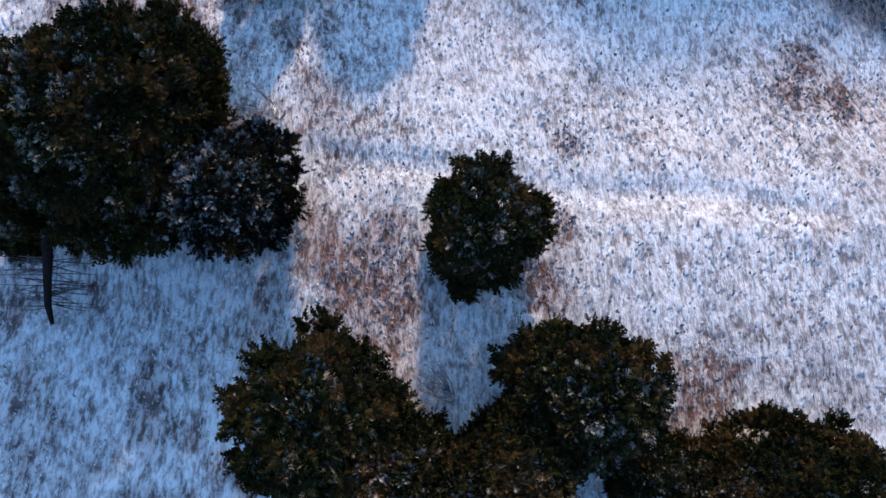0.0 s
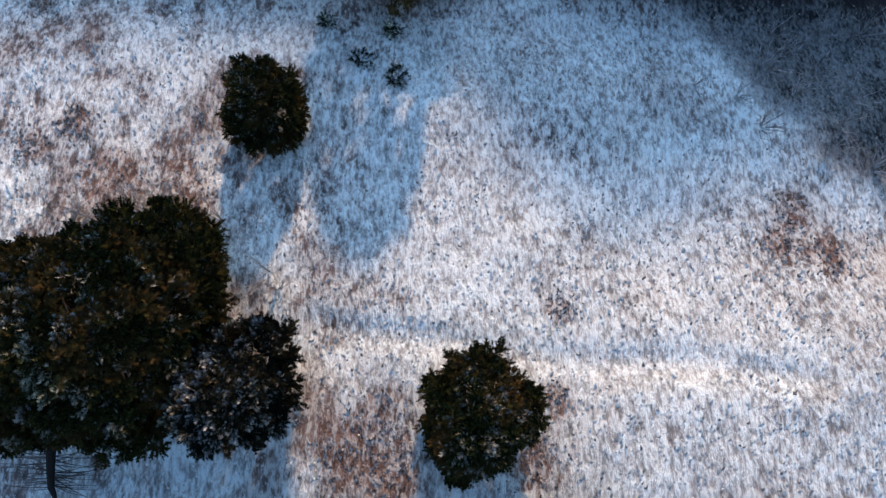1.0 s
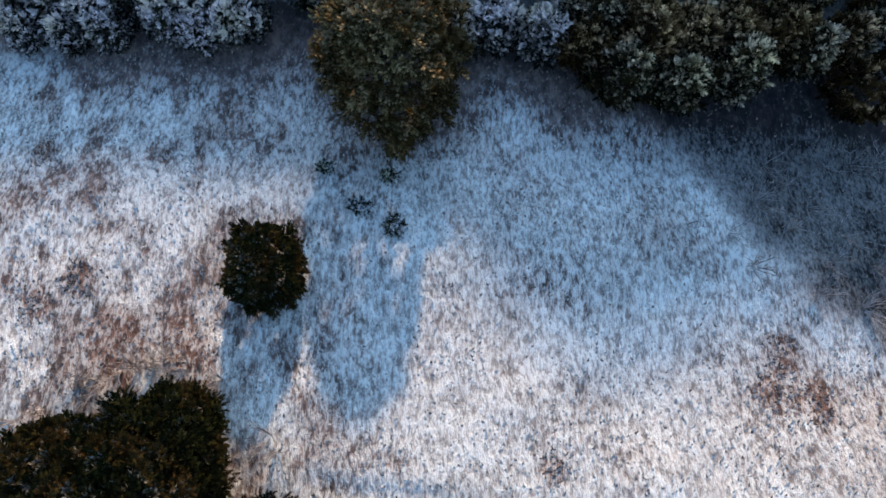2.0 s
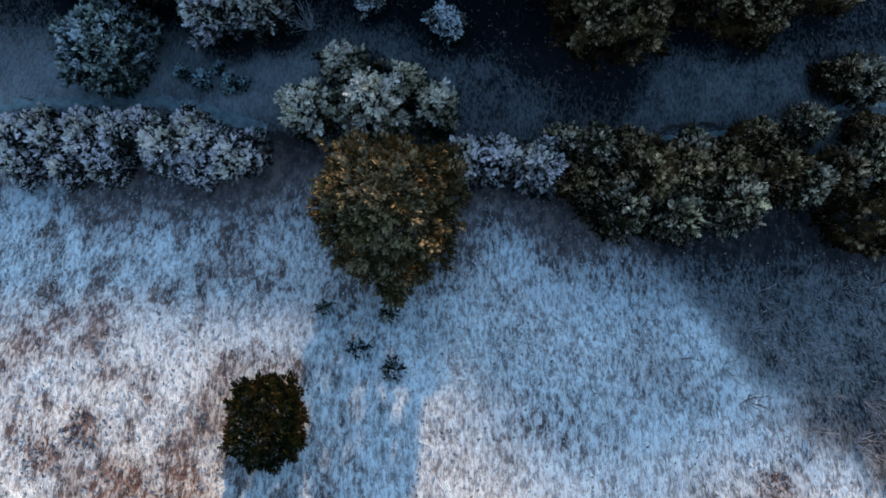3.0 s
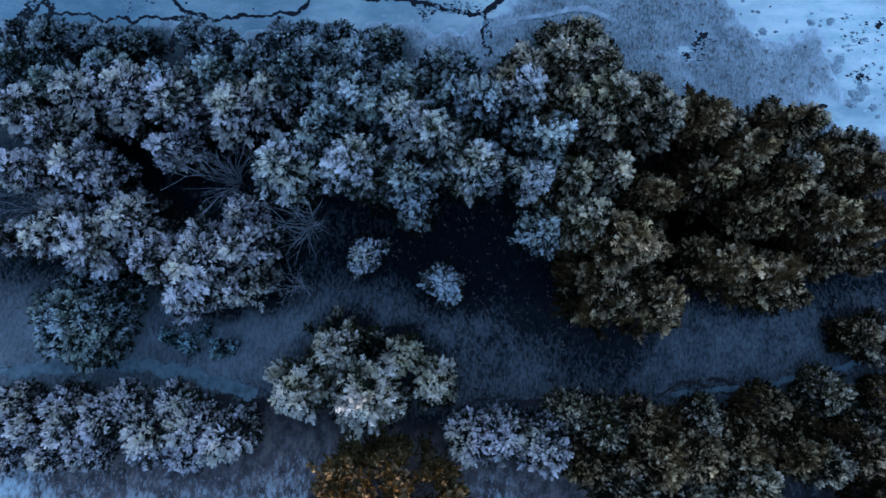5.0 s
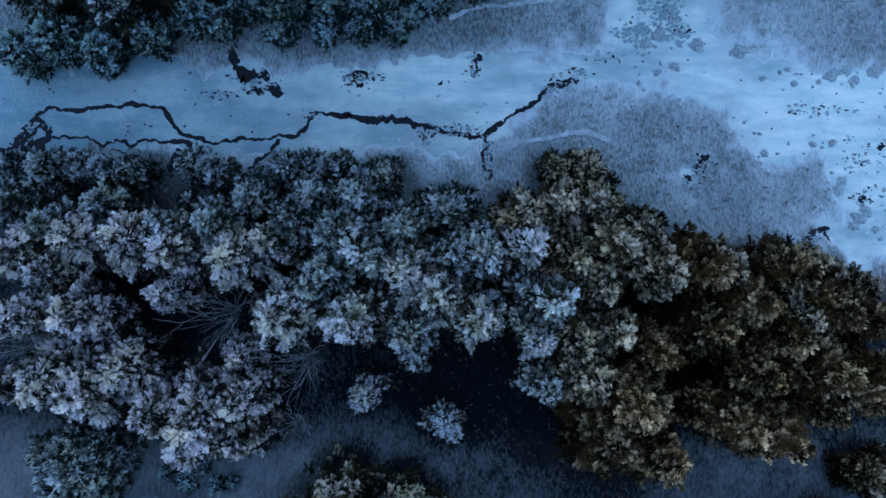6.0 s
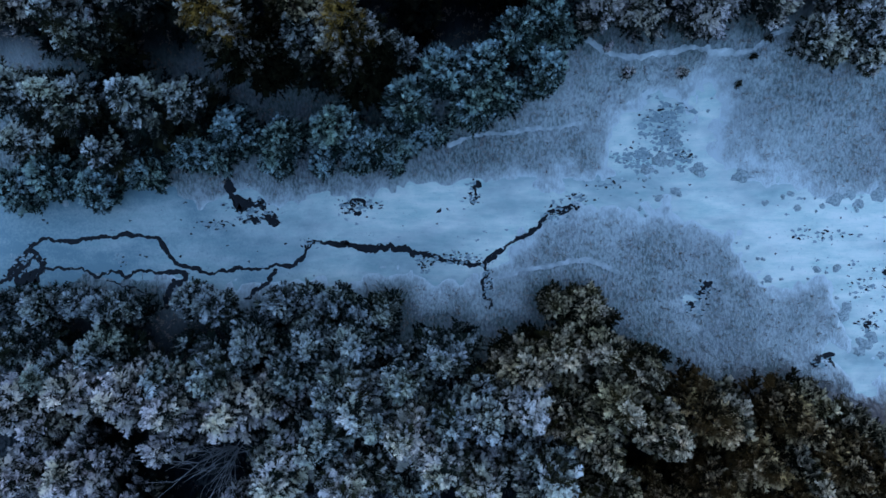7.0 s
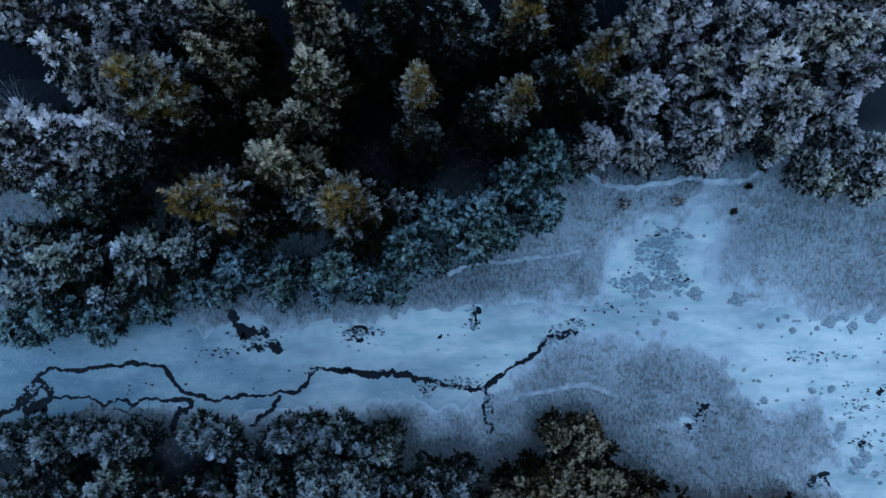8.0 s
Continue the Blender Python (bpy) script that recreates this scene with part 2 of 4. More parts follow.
    return (a + (b_ - a) * fx) * (1 - fy) + (c + (d - c) * fx) * fy


def ease(a, b_, v):
    u = np.clip((np.asarray(v, float) - a) / (b_ - a), 0, 1)
    return u * u * (3 - 2 * u)


def to_run(x, y, x0, y0, x1, y1):
    dx, dy = x1 - x0, y1 - y0
    u = np.clip(((x - x0) * dx + (y - y0) * dy) / (dx * dx + dy * dy), 0, 1)
    return np.hypot(x - x0 - u * dx, y - y0 - u * dy)


def off_ice(x, y):
    """Metres from the shore of the ice, below zero on it."""
    d = np.full(np.shape(x), 1e3)
    for x0, y0, x1, y1, r in ICE_RUNS:
        d = np.minimum(d, to_run(x, y, x0, y0, x1, y1) - r)
    return d + (vnoise(x, y, 3.1, 5) - 0.5) * 2.2 + (vnoise(x, y, 1.1, 6) - 0.5) * 1.3 + (vnoise(x, y, 0.5, 8) - 0.5) * 1.1


def land(x, y):
    x, y = np.asarray(x, float), np.asarray(y, float)
    ys, zs = [p[0] for p in PROFILE], [p[1] for p in PROFILE]
    z = sum(np.interp(y + d, ys, zs) for d in (-3, -1.5, 0, 1.5, 3)) / 5
    cx = np.clip(x, -45, 45)
    fall = 1 - ease(26, 50, y)
    z = z - fall * cx * np.where(cx < 0, 0.10 * ease(-2, 14, y) - 0.05, 0.05 + 0.055 * ease(4, 16, y))
    # lift the far land to the unseen crest that casts the meadow's shade
    z = z + (np.interp(x, SHADE_RIDGE_X, SHADE_RIDGE_Z) - z) * ease(112, 148, y)
    z = z + (vnoise(x, y, 7.0, 1) - 0.5) * 0.5 + (vnoise(x, y, 2.2, 2) - 0.5) * 0.22
    trough = np.full(np.shape(x), 1e3)
    for (x0, y0), (x1, y1) in zip(TRACK, TRACK[1:]):
        trough = np.minimum(trough, to_run(x, y, x0, y0, x1, y1))
    z = z - 0.32 * np.exp(-(trough / 0.8) ** 2)
    d = off_ice(x, y)
    rise = np.maximum(z - ICE_LEVEL, 0.25) * ease(-0.3, 4.0, d)
    return np.where(d < 30, ICE_LEVEL + np.clip(d, -1, 1) * 0.12 + rise, z)


def land_at(x, y):
    return float(land(np.array([x]), np.array([y]))[0])


# ---- meshes ----
def mesh_of(name, verts, tris, material, frost=None, smooth_shade=False):
    me = bpy.data.meshes.new(name)
    verts, tris = np.asarray(verts, np.float32), np.asarray(tris, np.int32)
    me.vertices.add(len(verts))
    me.vertices.foreach_set("co", verts.ravel())
    me.loops.add(tris.size)
    me.loops.foreach_set("vertex_index", tris.ravel())
    me.polygons.add(len(tris))
    me.polygons.foreach_set("loop_start", np.arange(0, tris.size, tris.shape[1], dtype=np.int32))
    me.update(calc_edges=True)
    if frost is not None:
        me.attributes.new("frost", "FLOAT", "POINT").data.foreach_set("value", np.asarray(frost, np.float32))
    if smooth_shade:
        me.polygons.foreach_set("use_smooth", np.ones(len(tris), bool))
    me.materials.append(material)
    return me


def part_of(name, me, parent, label=""):
    ob = new(name, me)
    ob.parent = parent
    return tagged(ob, label)


def tube(points, radii, sides=5):
    """A tapered tube along points: vertices and quads cut into triangles."""
    pts = np.asarray(points, float)
    rows, faces = [], []
    for k, p in enumerate(pts):
        d = pts[min(k + 1, len(pts) - 1)] - pts[max(k - 1, 0)]
        d = d / (np.linalg.norm(d) + 1e-9)
        s = np.cross(d, (0.31, 0.95, 0.1) if abs(d[1]) < 0.9 else (1, 0, 0))
        s /= np.linalg.norm(s)
        u = np.cross(d, s)
        for a in range(sides):
            w = 2 * math.pi * a / sides
            rows.append(p + radii[k] * (math.cos(w) * s + math.sin(w) * u))
    for k in range(len(pts) - 1):
        for a in range(sides):
            i, j = k * sides + a, k * sides + (a + 1) % sides
            faces += [(i, j, j + sides), (i, j + sides, i + sides)]
    return rows, faces


def joined(tubes):
    verts, faces = [], []
    for v, f in tubes:
        o = len(verts)
        verts += list(v)
        faces += [tuple(i + o for i in q) for q in f]
    return verts, faces
MEADOW = [
    (-15.9, 8.0, 6.08, 9.0), (-10.0, 5.3, 3.52, 6.5), (-20.0, 5.0, 3.07, 7.0), (-13.9, 11.8, 2.80, 6.5),
    (2.9, 3.9, 3.36, 5.5), (-4.7, -5.7, 4.53, 6.5), (-1.0, -7.3, 2.69, 6.0), (7.8, -4.0, 3.83, 6.5),
    (4.9, -7.3, 3.10, 6.0), (10.3, -6.9, 2.39, 5.5), (17.4, -7.9, 3.0, 5.6), (20.9, -8.4, 2.6, 5.2),
    (14.1, -8.4, 2.27, 5.0), (2.0, -8.6, 2.6, 5.6), (-10.4, 21.4, 2.92, 5.0),
]
YELLOW = [
    (-2.6, 35.3, 5.48, 11.0),
]
FROSTY = [
    (-4.6, 43.2, 3.37, 7.5), (-9.0, 42.9, 2.63, 6.0), (-6.5, 45.9, 2.24, 6.0), (0.1, 43.3, 2.06, 5.0),
    (-2.2, 45.3, 1.86, 5.0),
]
HEDGE_LEFT = [
    (-31.0, 40.9, 2.15, 3.6), (-28.3, 40.7, 2.07, 3.6), (-25.6, 40.6, 2.07, 3.6), (-23.1, 41.2, 2.16, 3.8),
    (-19.4, 40.6, 2.66, 4.5), (-17.1, 40.7, 2.07, 3.8), (-14.4, 40.1, 2.28, 3.8), (-29.8, 42.1, 1.68, 3.0),
    (-26.5, 42.1, 1.77, 3.0), (-21.9, 42.2, 1.77, 3.0), (-18.5, 42.3, 1.77, 3.0), (-24.3, 38.9, 1.74, 3.0),
    (-17.7, 38.9, 1.66, 3.0), (-27.2, 38.7, 1.65, 3.0), (-30.5, 38.8, 1.65, 3.0),
]
HEDGE_RIGHT = [
    (2.7, 39.2, 1.87, 4.0), (5.2, 39.5, 2.08, 4.0), (8.0, 38.9, 2.28, 4.5), (11.0, 38.1, 2.07, 4.5),
    (12.2, 40.2, 2.09, 4.5), (15.8, 38.4, 2.88, 5.5), (13.7, 35.9, 2.46, 5.0), (18.7, 38.8, 2.48, 5.5),
    (17.9, 35.5, 2.47, 5.0), (21.8, 39.3, 2.30, 5.0), (22.5, 36.8, 2.56, 5.5), (25.7, 39.0, 2.52, 5.0),
    (27.6, 38.2, 2.10, 5.0), (30.0, 38.9, 2.11, 5.0), (32.6, 39.4, 2.32, 5.0), (32.6, 35.4, 2.70, 6.0),
    (9.9, 41.1, 1.71, 3.0), (14.9, 40.7, 1.69, 4.0), (19.6, 40.8, 1.69, 4.0), (24.3, 41.6, 1.70, 4.0),
    (28.7, 42.7, 1.80, 3.5), (33.3, 42.5, 1.56, 3.0),
]
BUSH_RIGHT = [
    (33.0, 46.2, 1.94, 2.6),
]
WOOD_WEST = [
    (-28.1, 58.3, 2.56, 8.0), (-24.5, 58.4, 2.56, 8.0), (-29.1, 53.6, 1.96, 7.0), (-26.0, 54.3, 2.71, 8.0),
    (-22.8, 53.5, 2.89, 8.0), (-21.0, 54.8, 2.32, 8.0), (-18.1, 52.0, 2.49, 8.0),
    (-15.1, 52.0, 2.83, 9.0), (-12.7, 52.9, 2.31, 8.0), (-16.3, 50.0, 2.33, 7.0), (-12.8, 50.4, 2.02, 7.0),
    (-13.7, 55.5, 1.60, 6.0), (-18.7, 60.1, 2.01, 7.0), (-28.8, 63.0, 2.81, 8.0), (-25.2, 63.5, 2.82, 8.0),
    (-21.0, 63.3, 2.57, 9.0), (-17.2, 62.9, 2.77, 9.0), (-13.9, 62.1, 2.56, 9.0), (-10.8, 63.4, 2.38, 9.0),
    (-26.9, 61.1, 2.02, 7.0),
]
WOOD_MID = [
    (-10.5, 58.6, 2.71, 9.0), (-8.3, 60.9, 1.96, 9.0), (-4.9, 58.8, 2.81, 11.0), (-5.2, 63.2, 2.73, 10.0),
    (-2.0, 61.3, 2.47, 11.0), (-1.5, 57.5, 2.08, 10.0), (0.7, 60.3, 2.42, 12.0), (3.0, 62.6, 2.29, 11.0),
    (3.0, 58.1, 2.06, 11.0), (-1.2, 55.5, 1.58, 7.0), (6.0, 63.0, 2.49, 11.0), (7.0, 60.0, 2.60, 12.0),
    (6.7, 57.8, 2.05, 11.0), (8.9, 57.4, 2.24, 11.0), (10.2, 60.6, 2.27, 11.0), (12.0, 63.4, 2.92, 10.0),
    (11.5, 57.5, 2.24, 11.0), (7.6, 54.2, 1.90, 9.0), (9.6, 55.1, 2.40, 11.0), (-5.0, 52.5, 1.44, 3.5),
    (0.8, 50.3, 1.73, 3.2),
]
WOOD_OLIVE = [
    (12.1, 53.6, 3.30, 11.0), (14.7, 56.5, 2.08, 10.0), (14.3, 49.7, 2.81, 9.0), (11.9, 50.1, 2.91, 7.0),
]
WOOD_EAST = [
    (18.4, 62.0, 2.36, 9.0), (20.2, 59.3, 2.68, 10.0), (18.4, 57.5, 2.12, 9.0), (24.2, 61.2, 2.35, 9.0),
    (22.7, 57.7, 2.28, 10.0), (27.0, 58.8, 2.33, 9.0), (29.6, 58.4, 2.32, 9.0), (25.5, 55.4, 2.82, 10.0),
    (28.9, 55.2, 2.29, 9.0), (21.0, 55.0, 2.25, 10.0), (18.6, 52.3, 2.30, 10.0), (21.5, 51.6, 2.52, 10.0),
    (25.7, 52.9, 2.12, 8.0), (24.4, 49.9, 1.58, 6.0), (28.1, 53.7, 1.93, 8.0), (30.5, 52.5, 1.43, 6.0),
    (31.5, 46.7, 1.73, 2.8),
]
WOOD_BANK = [
    (-30.3, 66.1, 2.45, 7.0), (-26.8, 64.5, 2.43, 7.0), (-24.5, 65.7, 2.27, 6.0), (-18.4, 64.6, 2.40, 8.0),
    (-15.0, 65.0, 2.56, 9.0), (-13.5, 66.6, 2.04, 7.0), (-9.9, 65.0, 2.36, 9.0), (-8.6, 67.0, 2.25, 7.0),
    (-5.4, 66.6, 2.45, 7.0), (-6.7, 64.2, 2.35, 9.0), (-6.9, 61.2, 2.47, 10.0), (-3.8, 62.4, 2.30, 10.0),
    (-2.0, 64.6, 2.36, 9.0), (0.8, 65.8, 2.41, 8.0), (1.1, 62.4, 2.45, 11.0), (-3.9, 68.5, 1.69, 5.0),
]
WOOD_BANK_EAST = [
    (6.3, 65.4, 2.37, 9.0), (8.7, 65.8, 2.37, 9.0), (11.6, 66.6, 2.41, 8.0), (11.3, 69.0, 1.77, 5.0),
    (8.9, 69.2, 1.37, 4.0), (8.7, 62.8, 2.26, 11.0), (15.0, 64.6, 2.03, 7.0), (14.3, 61.7, 2.44, 11.0),
    (20.4, 61.5, 2.17, 8.0), (24.0, 58.3, 2.29, 9.0), (27.2, 62.2, 1.63, 6.0), (30.2, 60.2, 2.02, 6.0),
]
NORTH_WEST = [
    (-23.7, 97.8, 2.01, 15.0), (-17.4, 97.2, 2.31, 16.0), (-14.0, 97.1, 2.19, 15.0), (-19.4, 94.3, 2.56, 15.0),
    (-11.6, 94.0, 1.71, 15.0), (-11.9, 97.3, 1.71, 14.0), (-24.8, 90.5, 2.65, 14.0), (-20.5, 90.8, 2.30, 14.0),
    (-18.7, 91.5, 2.15, 13.0), (-27.0, 89.3, 1.84, 12.0), (-24.4, 89.3, 1.84, 12.0), (-23.2, 87.5, 2.08, 11.0),
    (-27.9, 84.1, 2.34, 10.0), (-24.5, 83.3, 2.15, 10.0), (-20.0, 83.2, 2.58, 9.0), (-23.9, 80.7, 1.89, 6.0),
    (-29.8, 81.2, 1.89, 6.0), (-17.5, 84.0, 2.04, 7.0), (-9.2, 89.1, 2.45, 15.0), (-8.3, 86.9, 2.11, 10.0),
    (-6.7, 96.7, 2.19, 15.0), (-7.0, 93.9, 1.92, 14.0), (-8.1, 91.9, 1.82, 12.0), (-10.3, 91.5, 1.64, 12.0),
]
NORTH_GOLD = [
    (-15.2, 92.6, 2.82, 17.0), (-12.0, 86.8, 2.56, 17.0), (-4.7, 86.3, 2.66, 15.0), (-1.0, 93.0, 1.72, 15.0),
    (5.7, 96.6, 1.99, 16.0), (5.2, 92.1, 1.76, 14.0), (9.5, 94.2, 2.05, 15.0),
]
NORTH_MID = [
    (-0.9, 90.8, 1.86, 11.0), (0.4, 96.8, 1.89, 14.0), (2.4, 95.8, 1.73, 14.0), (8.3, 96.7, 1.89, 14.0),
    (3.3, 92.7, 1.69, 10.0), (7.2, 93.7, 1.81, 12.0), (-3.8, 96.5, 1.88, 9.0), (-2.6, 99.0, 1.86, 9.0),
    (-2.6, 86.5, 1.79, 8.0),
]
NORTH_SCRUB = [
    (-15.0, 82.6, 1.72, 4.0), (-11.6, 81.7, 1.72, 4.0), (-7.2, 82.5, 1.91, 5.0), (-4.7, 81.2, 1.73, 4.0),
    (-2.0, 84.1, 2.07, 6.0), (0.5, 86.2, 1.85, 6.0), (3.4, 86.5, 1.85, 6.0), (3.1, 84.1, 1.71, 4.0),
    (5.9, 88.5, 1.83, 6.0), (8.0, 86.5, 1.67, 5.0), (5.2, 84.9, 1.49, 4.0), (7.9, 90.4, 1.62, 6.0),
    (-29.1, 79.3, 1.95, 4.0), (-32.2, 78.1, 1.74, 4.0), (-26.1, 78.3, 1.76, 3.0), (-22.5, 79.6, 1.54, 3.0),
    (-18.3, 80.9, 1.74, 3.5),
]
NORTH_EAST = [
    (13.4, 97.7, 2.06, 9.0), (15.7, 98.1, 2.20, 10.0), (14.1, 93.9, 2.12, 8.0), (12.1, 90.9, 1.84, 5.0),
    (15.3, 90.8, 1.84, 5.0), (17.2, 95.5, 2.07, 9.0), (19.4, 97.4, 2.21, 10.0), (20.7, 94.6, 2.42, 10.0),
    (23.1, 97.3, 2.21, 10.0), (25.4, 96.2, 2.40, 10.0), (27.6, 97.1, 2.06, 9.0), (28.6, 94.6, 1.89, 9.0),
    (18.4, 92.1, 1.98, 7.0), (21.4, 92.2, 2.01, 6.0), (24.2, 93.0, 2.13, 8.0), (27.3, 93.1, 1.77, 7.0),
    (25.1, 91.5, 1.63, 5.0), (20.1, 90.5, 1.67, 4.0), (29.5, 99.1, 1.51, 8.0),
]
NORTH_BUSHES = [
    (30.3, 91.4, 1.51, 3.4), (32.1, 90.1, 1.68, 3.4), (28.7, 89.2, 1.62, 2.6), (30.2, 88.6, 1.29, 2.2),
    (33.1, 88.1, 1.46, 2.6),
]


# ---- trees ----
def sprays(rng, pos, axis, size, frost, pairs):
    """Flat branch tips: a leading leaflet and pairs of side leaflets that grow shorter towards the tip."""
    n = len(pos)
    up = np.array([0, 0, 1.0]) + rng.normal(0, 0.42, (n, 3))
    side = np.cross(axis, up)
    side /= np.linalg.norm(side, axis=1, keepdims=True) + 1e-9
    L = (size * rng.uniform(0.8, 1.2, n))[:, None]
    droop = np.array([0, 0, -1.0]) * L
    V, C = [], []

    def leaflet(root, tip, half, f0, f1):
        V.append(np.stack([root - half, root + half, tip], 1))
        C.append(np.stack([f0, f0, f1], 1))

    leaflet(pos + axis * L * 0.55, pos + axis * L + droop * 0.12, side * L * 0.09, frost * 0.8, frost * 1.2)
    leaflet(pos - axis * L * 0.1, pos + axis * L * 0.75 + droop * 0.05, side * L * 0.06, frost * 0.2, frost * 0.9)
    for k in range(pairs):
        u = 0.08 + 0.62 * k / (pairs - 1)
        root = pos + axis * L * u + droop * 0.1 * u * u
        for s in (-1, 1):
            reach = L * (0.50 - 0.36 * u) * rng.uniform(0.75, 1.2, n)[:, None]
            d = axis * 0.72 + side * s * 0.85
            tip = root + d * reach + np.array([0, 0, 1.0]) * reach * rng.normal(-0.12, 0.2, n)[:, None]
            leaflet(root, tip, axis * L * 0.15, frost * (0.3 + 0.6 * u), frost * (0.8 + 0.4 * u))
    V, C = np.concatenate(V).reshape(-1, 3), np.concatenate(C).reshape(-1)
    return V, np.arange(len(V)).reshape(-1, 3), C


SHAPES = {
    # profile of the crown's half-width from its foot to its top, the foot's height against the height, the clumps' half-width, and their stretch outwards
    "dome": ((0.62, 0.95, 1.0, 0.95, 0.78, 0.42), 0.10, 0.46, 1.05),
    "bush": ((0.80, 1.0, 0.98, 0.84, 0.50), 0.04, 0.36, 1.0),
    "cone": ((0.85, 1.0, 0.90, 0.72, 0.48, 0.18), 0.10, 0.37, 1.25),
    "broad": ((0.72, 0.98, 1.0, 0.95, 0.82, 0.52), 0.06, 0.44, 1.3),
    "spire": ((0.70, 0.95, 1.0, 0.88, 0.66, 0.40, 0.12), 0.08, 0.35, 1.5),
}
GOLDEN = (1 + 5 ** 0.5) / 2
CLUMP_VERTS = np.array([(x, y, 0) for x in (-1, 1) for y in (-GOLDEN, GOLDEN)] + [(0, x, y) for x in (-1, 1) for y in (-GOLDEN, GOLDEN)] + [(y, 0, x) for x in (-1, 1) for y in (-GOLDEN, GOLDEN)]) / math.hypot(1, GOLDEN)


def clump_faces():
    """The twenty faces over the twelve corners of a clump's core."""
    d = np.linalg.norm(CLUMP_VERTS[:, None] - CLUMP_VERTS[None], axis=2)
    edge = d[d > 0.1].min() * 1.01
    near = lambda i, j: d[i, j] < edge
    out = []
    for i, j, k in itertools.combinations(range(12), 3):
        if near(i, j) and near(j, k) and near(i, k):
            a, b_, c = CLUMP_VERTS[[i, j, k]]
            out.append((i, j, k) if np.dot(np.cross(b_ - a, c - a), a) > 0 else (i, k, j))
    return np.array(out)


CLUMP_FACES = clump_faces()


def crown_clumps(rng, shape, R, H):
    """Clumps of foliage gathered into boughs over the crown's outside: place, bearing, share of height, half-width."""
    profile, foot, cr, stretch = SHAPES[shape]
    steps = np.linspace(0, 1, len(profile))
    boughs = [(rng.uniform(0, 6.283), rng.uniform(0, 1.05), rng.uniform(0.5, 1.0)) for _ in range(int(1.7 * R * H))]
    much = {"dome": 0.20, "bush": 0.30, "cone": 0.60, "broad": 0.34, "spire": 0.75}[shape]
    p1, p2 = rng.uniform(0, 6.28, 2)

    def lump(a, u):
        best = 0.0
        for ba, bu, gain in boughs:
            da = (a - ba + math.pi) % (2 * math.pi) - math.pi
            best = max(best, gain * math.exp(-(da * R / 0.75) ** 2 - ((u - bu) * H / 0.62) ** 2))
        return best

    rows = []

    def ring(u, w, z, low):
        n = max(1, int(round(6.283 * w / (1.5 * cr * low))))
        turn = rng.uniform(0, 6.28)
        for j in range(n):
            a = turn + 6.283 * j / n + rng.normal(0, 0.4 * cr / max(w, cr))
            g = lump(a, u)
            if rng.uniform() < (0.0 if u > 0.86 else (0.32 if shape in ("dome", "bush") else 0.62)) - 0.9 * g:
                continue
            wide = 1 - 0.6 * much + much * g + 0.07 * math.sin(2 * a + p1) + 0.06 * math.sin(3 * a + p2)
            r = max(0.0, w * wide - 0.6 * cr) * rng.uniform(0.86, 1.06)
            rows.append((r * math.cos(a), r * math.sin(a), z + (g - 0.4) * 0.5 * cr + rng.normal(0, 0.3 * cr), a, u, cr * low * rng.uniform(0.66, 1.22)))

    u = 0.02
    while u < 0.985:
        w = float(np.interp(u, steps, profile)) * R
        low = 1.0 + 0.55 * (1 - float(ease(0.25, 0.6, u)))
        ring(u, w, H * (foot + (1 - foot) * u) - 0.25 * cr, low)
        slope = abs(float(np.interp(min(1, u + 0.05), steps, profile)) * R - w) / 0.05
        u += 1.30 * cr * low / math.hypot(H * (1 - foot), slope)
    top = w = profile[-1] * R
    while w > 0.4 * cr:
        w -= 1.05 * cr
        ring(1.0, max(w, 0.1), H * 0.985 + 0.22 * (top - w), 1.0)
    rows.append((0.0, 0.0, H * 0.985 + 0.22 * top, 0.0, 1.0, cr * 0.8))
    return np.array(rows)


def build_tree(name, seed, shape, kind, R, H, count, size, leaflets=3):
    """One tree: trunk, limbs, and a crown of clumps, each a dark core covered in branch tips."""
    rng = np.random.default_rng(seed)
    stretch = SHAPES[shape][3]
    root = new(name)
    lean = rng.normal(0, 0.015, 2) * H
    trunk_pts = [(lean[0] * f * f, lean[1] * f * f, H * f - (0.4 if f == 0 else 0)) for f in (0, 0.3, 0.6, 0.93)]
    thick = 0.022 * H + 0.04 * R / 2.5
    v, f = tube(trunk_pts, [thick, thick * 0.8, thick * 0.5, thick * 0.12], 7)
    trunk = part_of("trunk", mesh_of("trunk", v, f, BARK, smooth_shade=True), root)
    L = crown_clumps(rng, shape, R, H)
    L[:, :2] += lean * (L[:, 4:5] ** 2)
    limbs = []
    for x, y, z, a, u, r in L[::3]:
        x, y, z = x * 0.75, y * 0.75, z - 0.9 * r
        z0 = max(0.08 * H, z - 0.25 * math.hypot(x, y) - 0.3)
        f0 = z0 / H
        s = (lean[0] * f0 * f0, lean[1] * f0 * f0, z0)
        limbs.append(tube([s, ((s[0] + x) / 2, (s[1] + y) / 2, (z0 + z) / 2 + 0.1), (x, y, z)], [thick * 0.32, thick * 0.2, thick * 0.06], 4))
    v, f = joined(limbs)
    tagged(part_of("limb_work", mesh_of("limb_work", v, f, BARK), trunk), kind="stuff")
    out_all = np.stack([np.cos(L[:, 3]), np.sin(L[:, 3]), np.zeros(len(L))], 1)
    # frost fades down the crown, which also paints the shade low in the tree
    stage_all = {"spire": 0.05 + 0.95 * ease(0.25, 0.8, L[:, 4]), "cone": 0.15 + 0.85 * ease(0.0, 0.7, L[:, 4])}.get(shape, 0.45 + 0.55 * L[:, 4]) * rng.uniform(0.35, 1.4, len(L))
    # sunlit north side painted as thicker rime, strongest on spires
    lit_north = 0.35 if shape == "spire" else 0.10

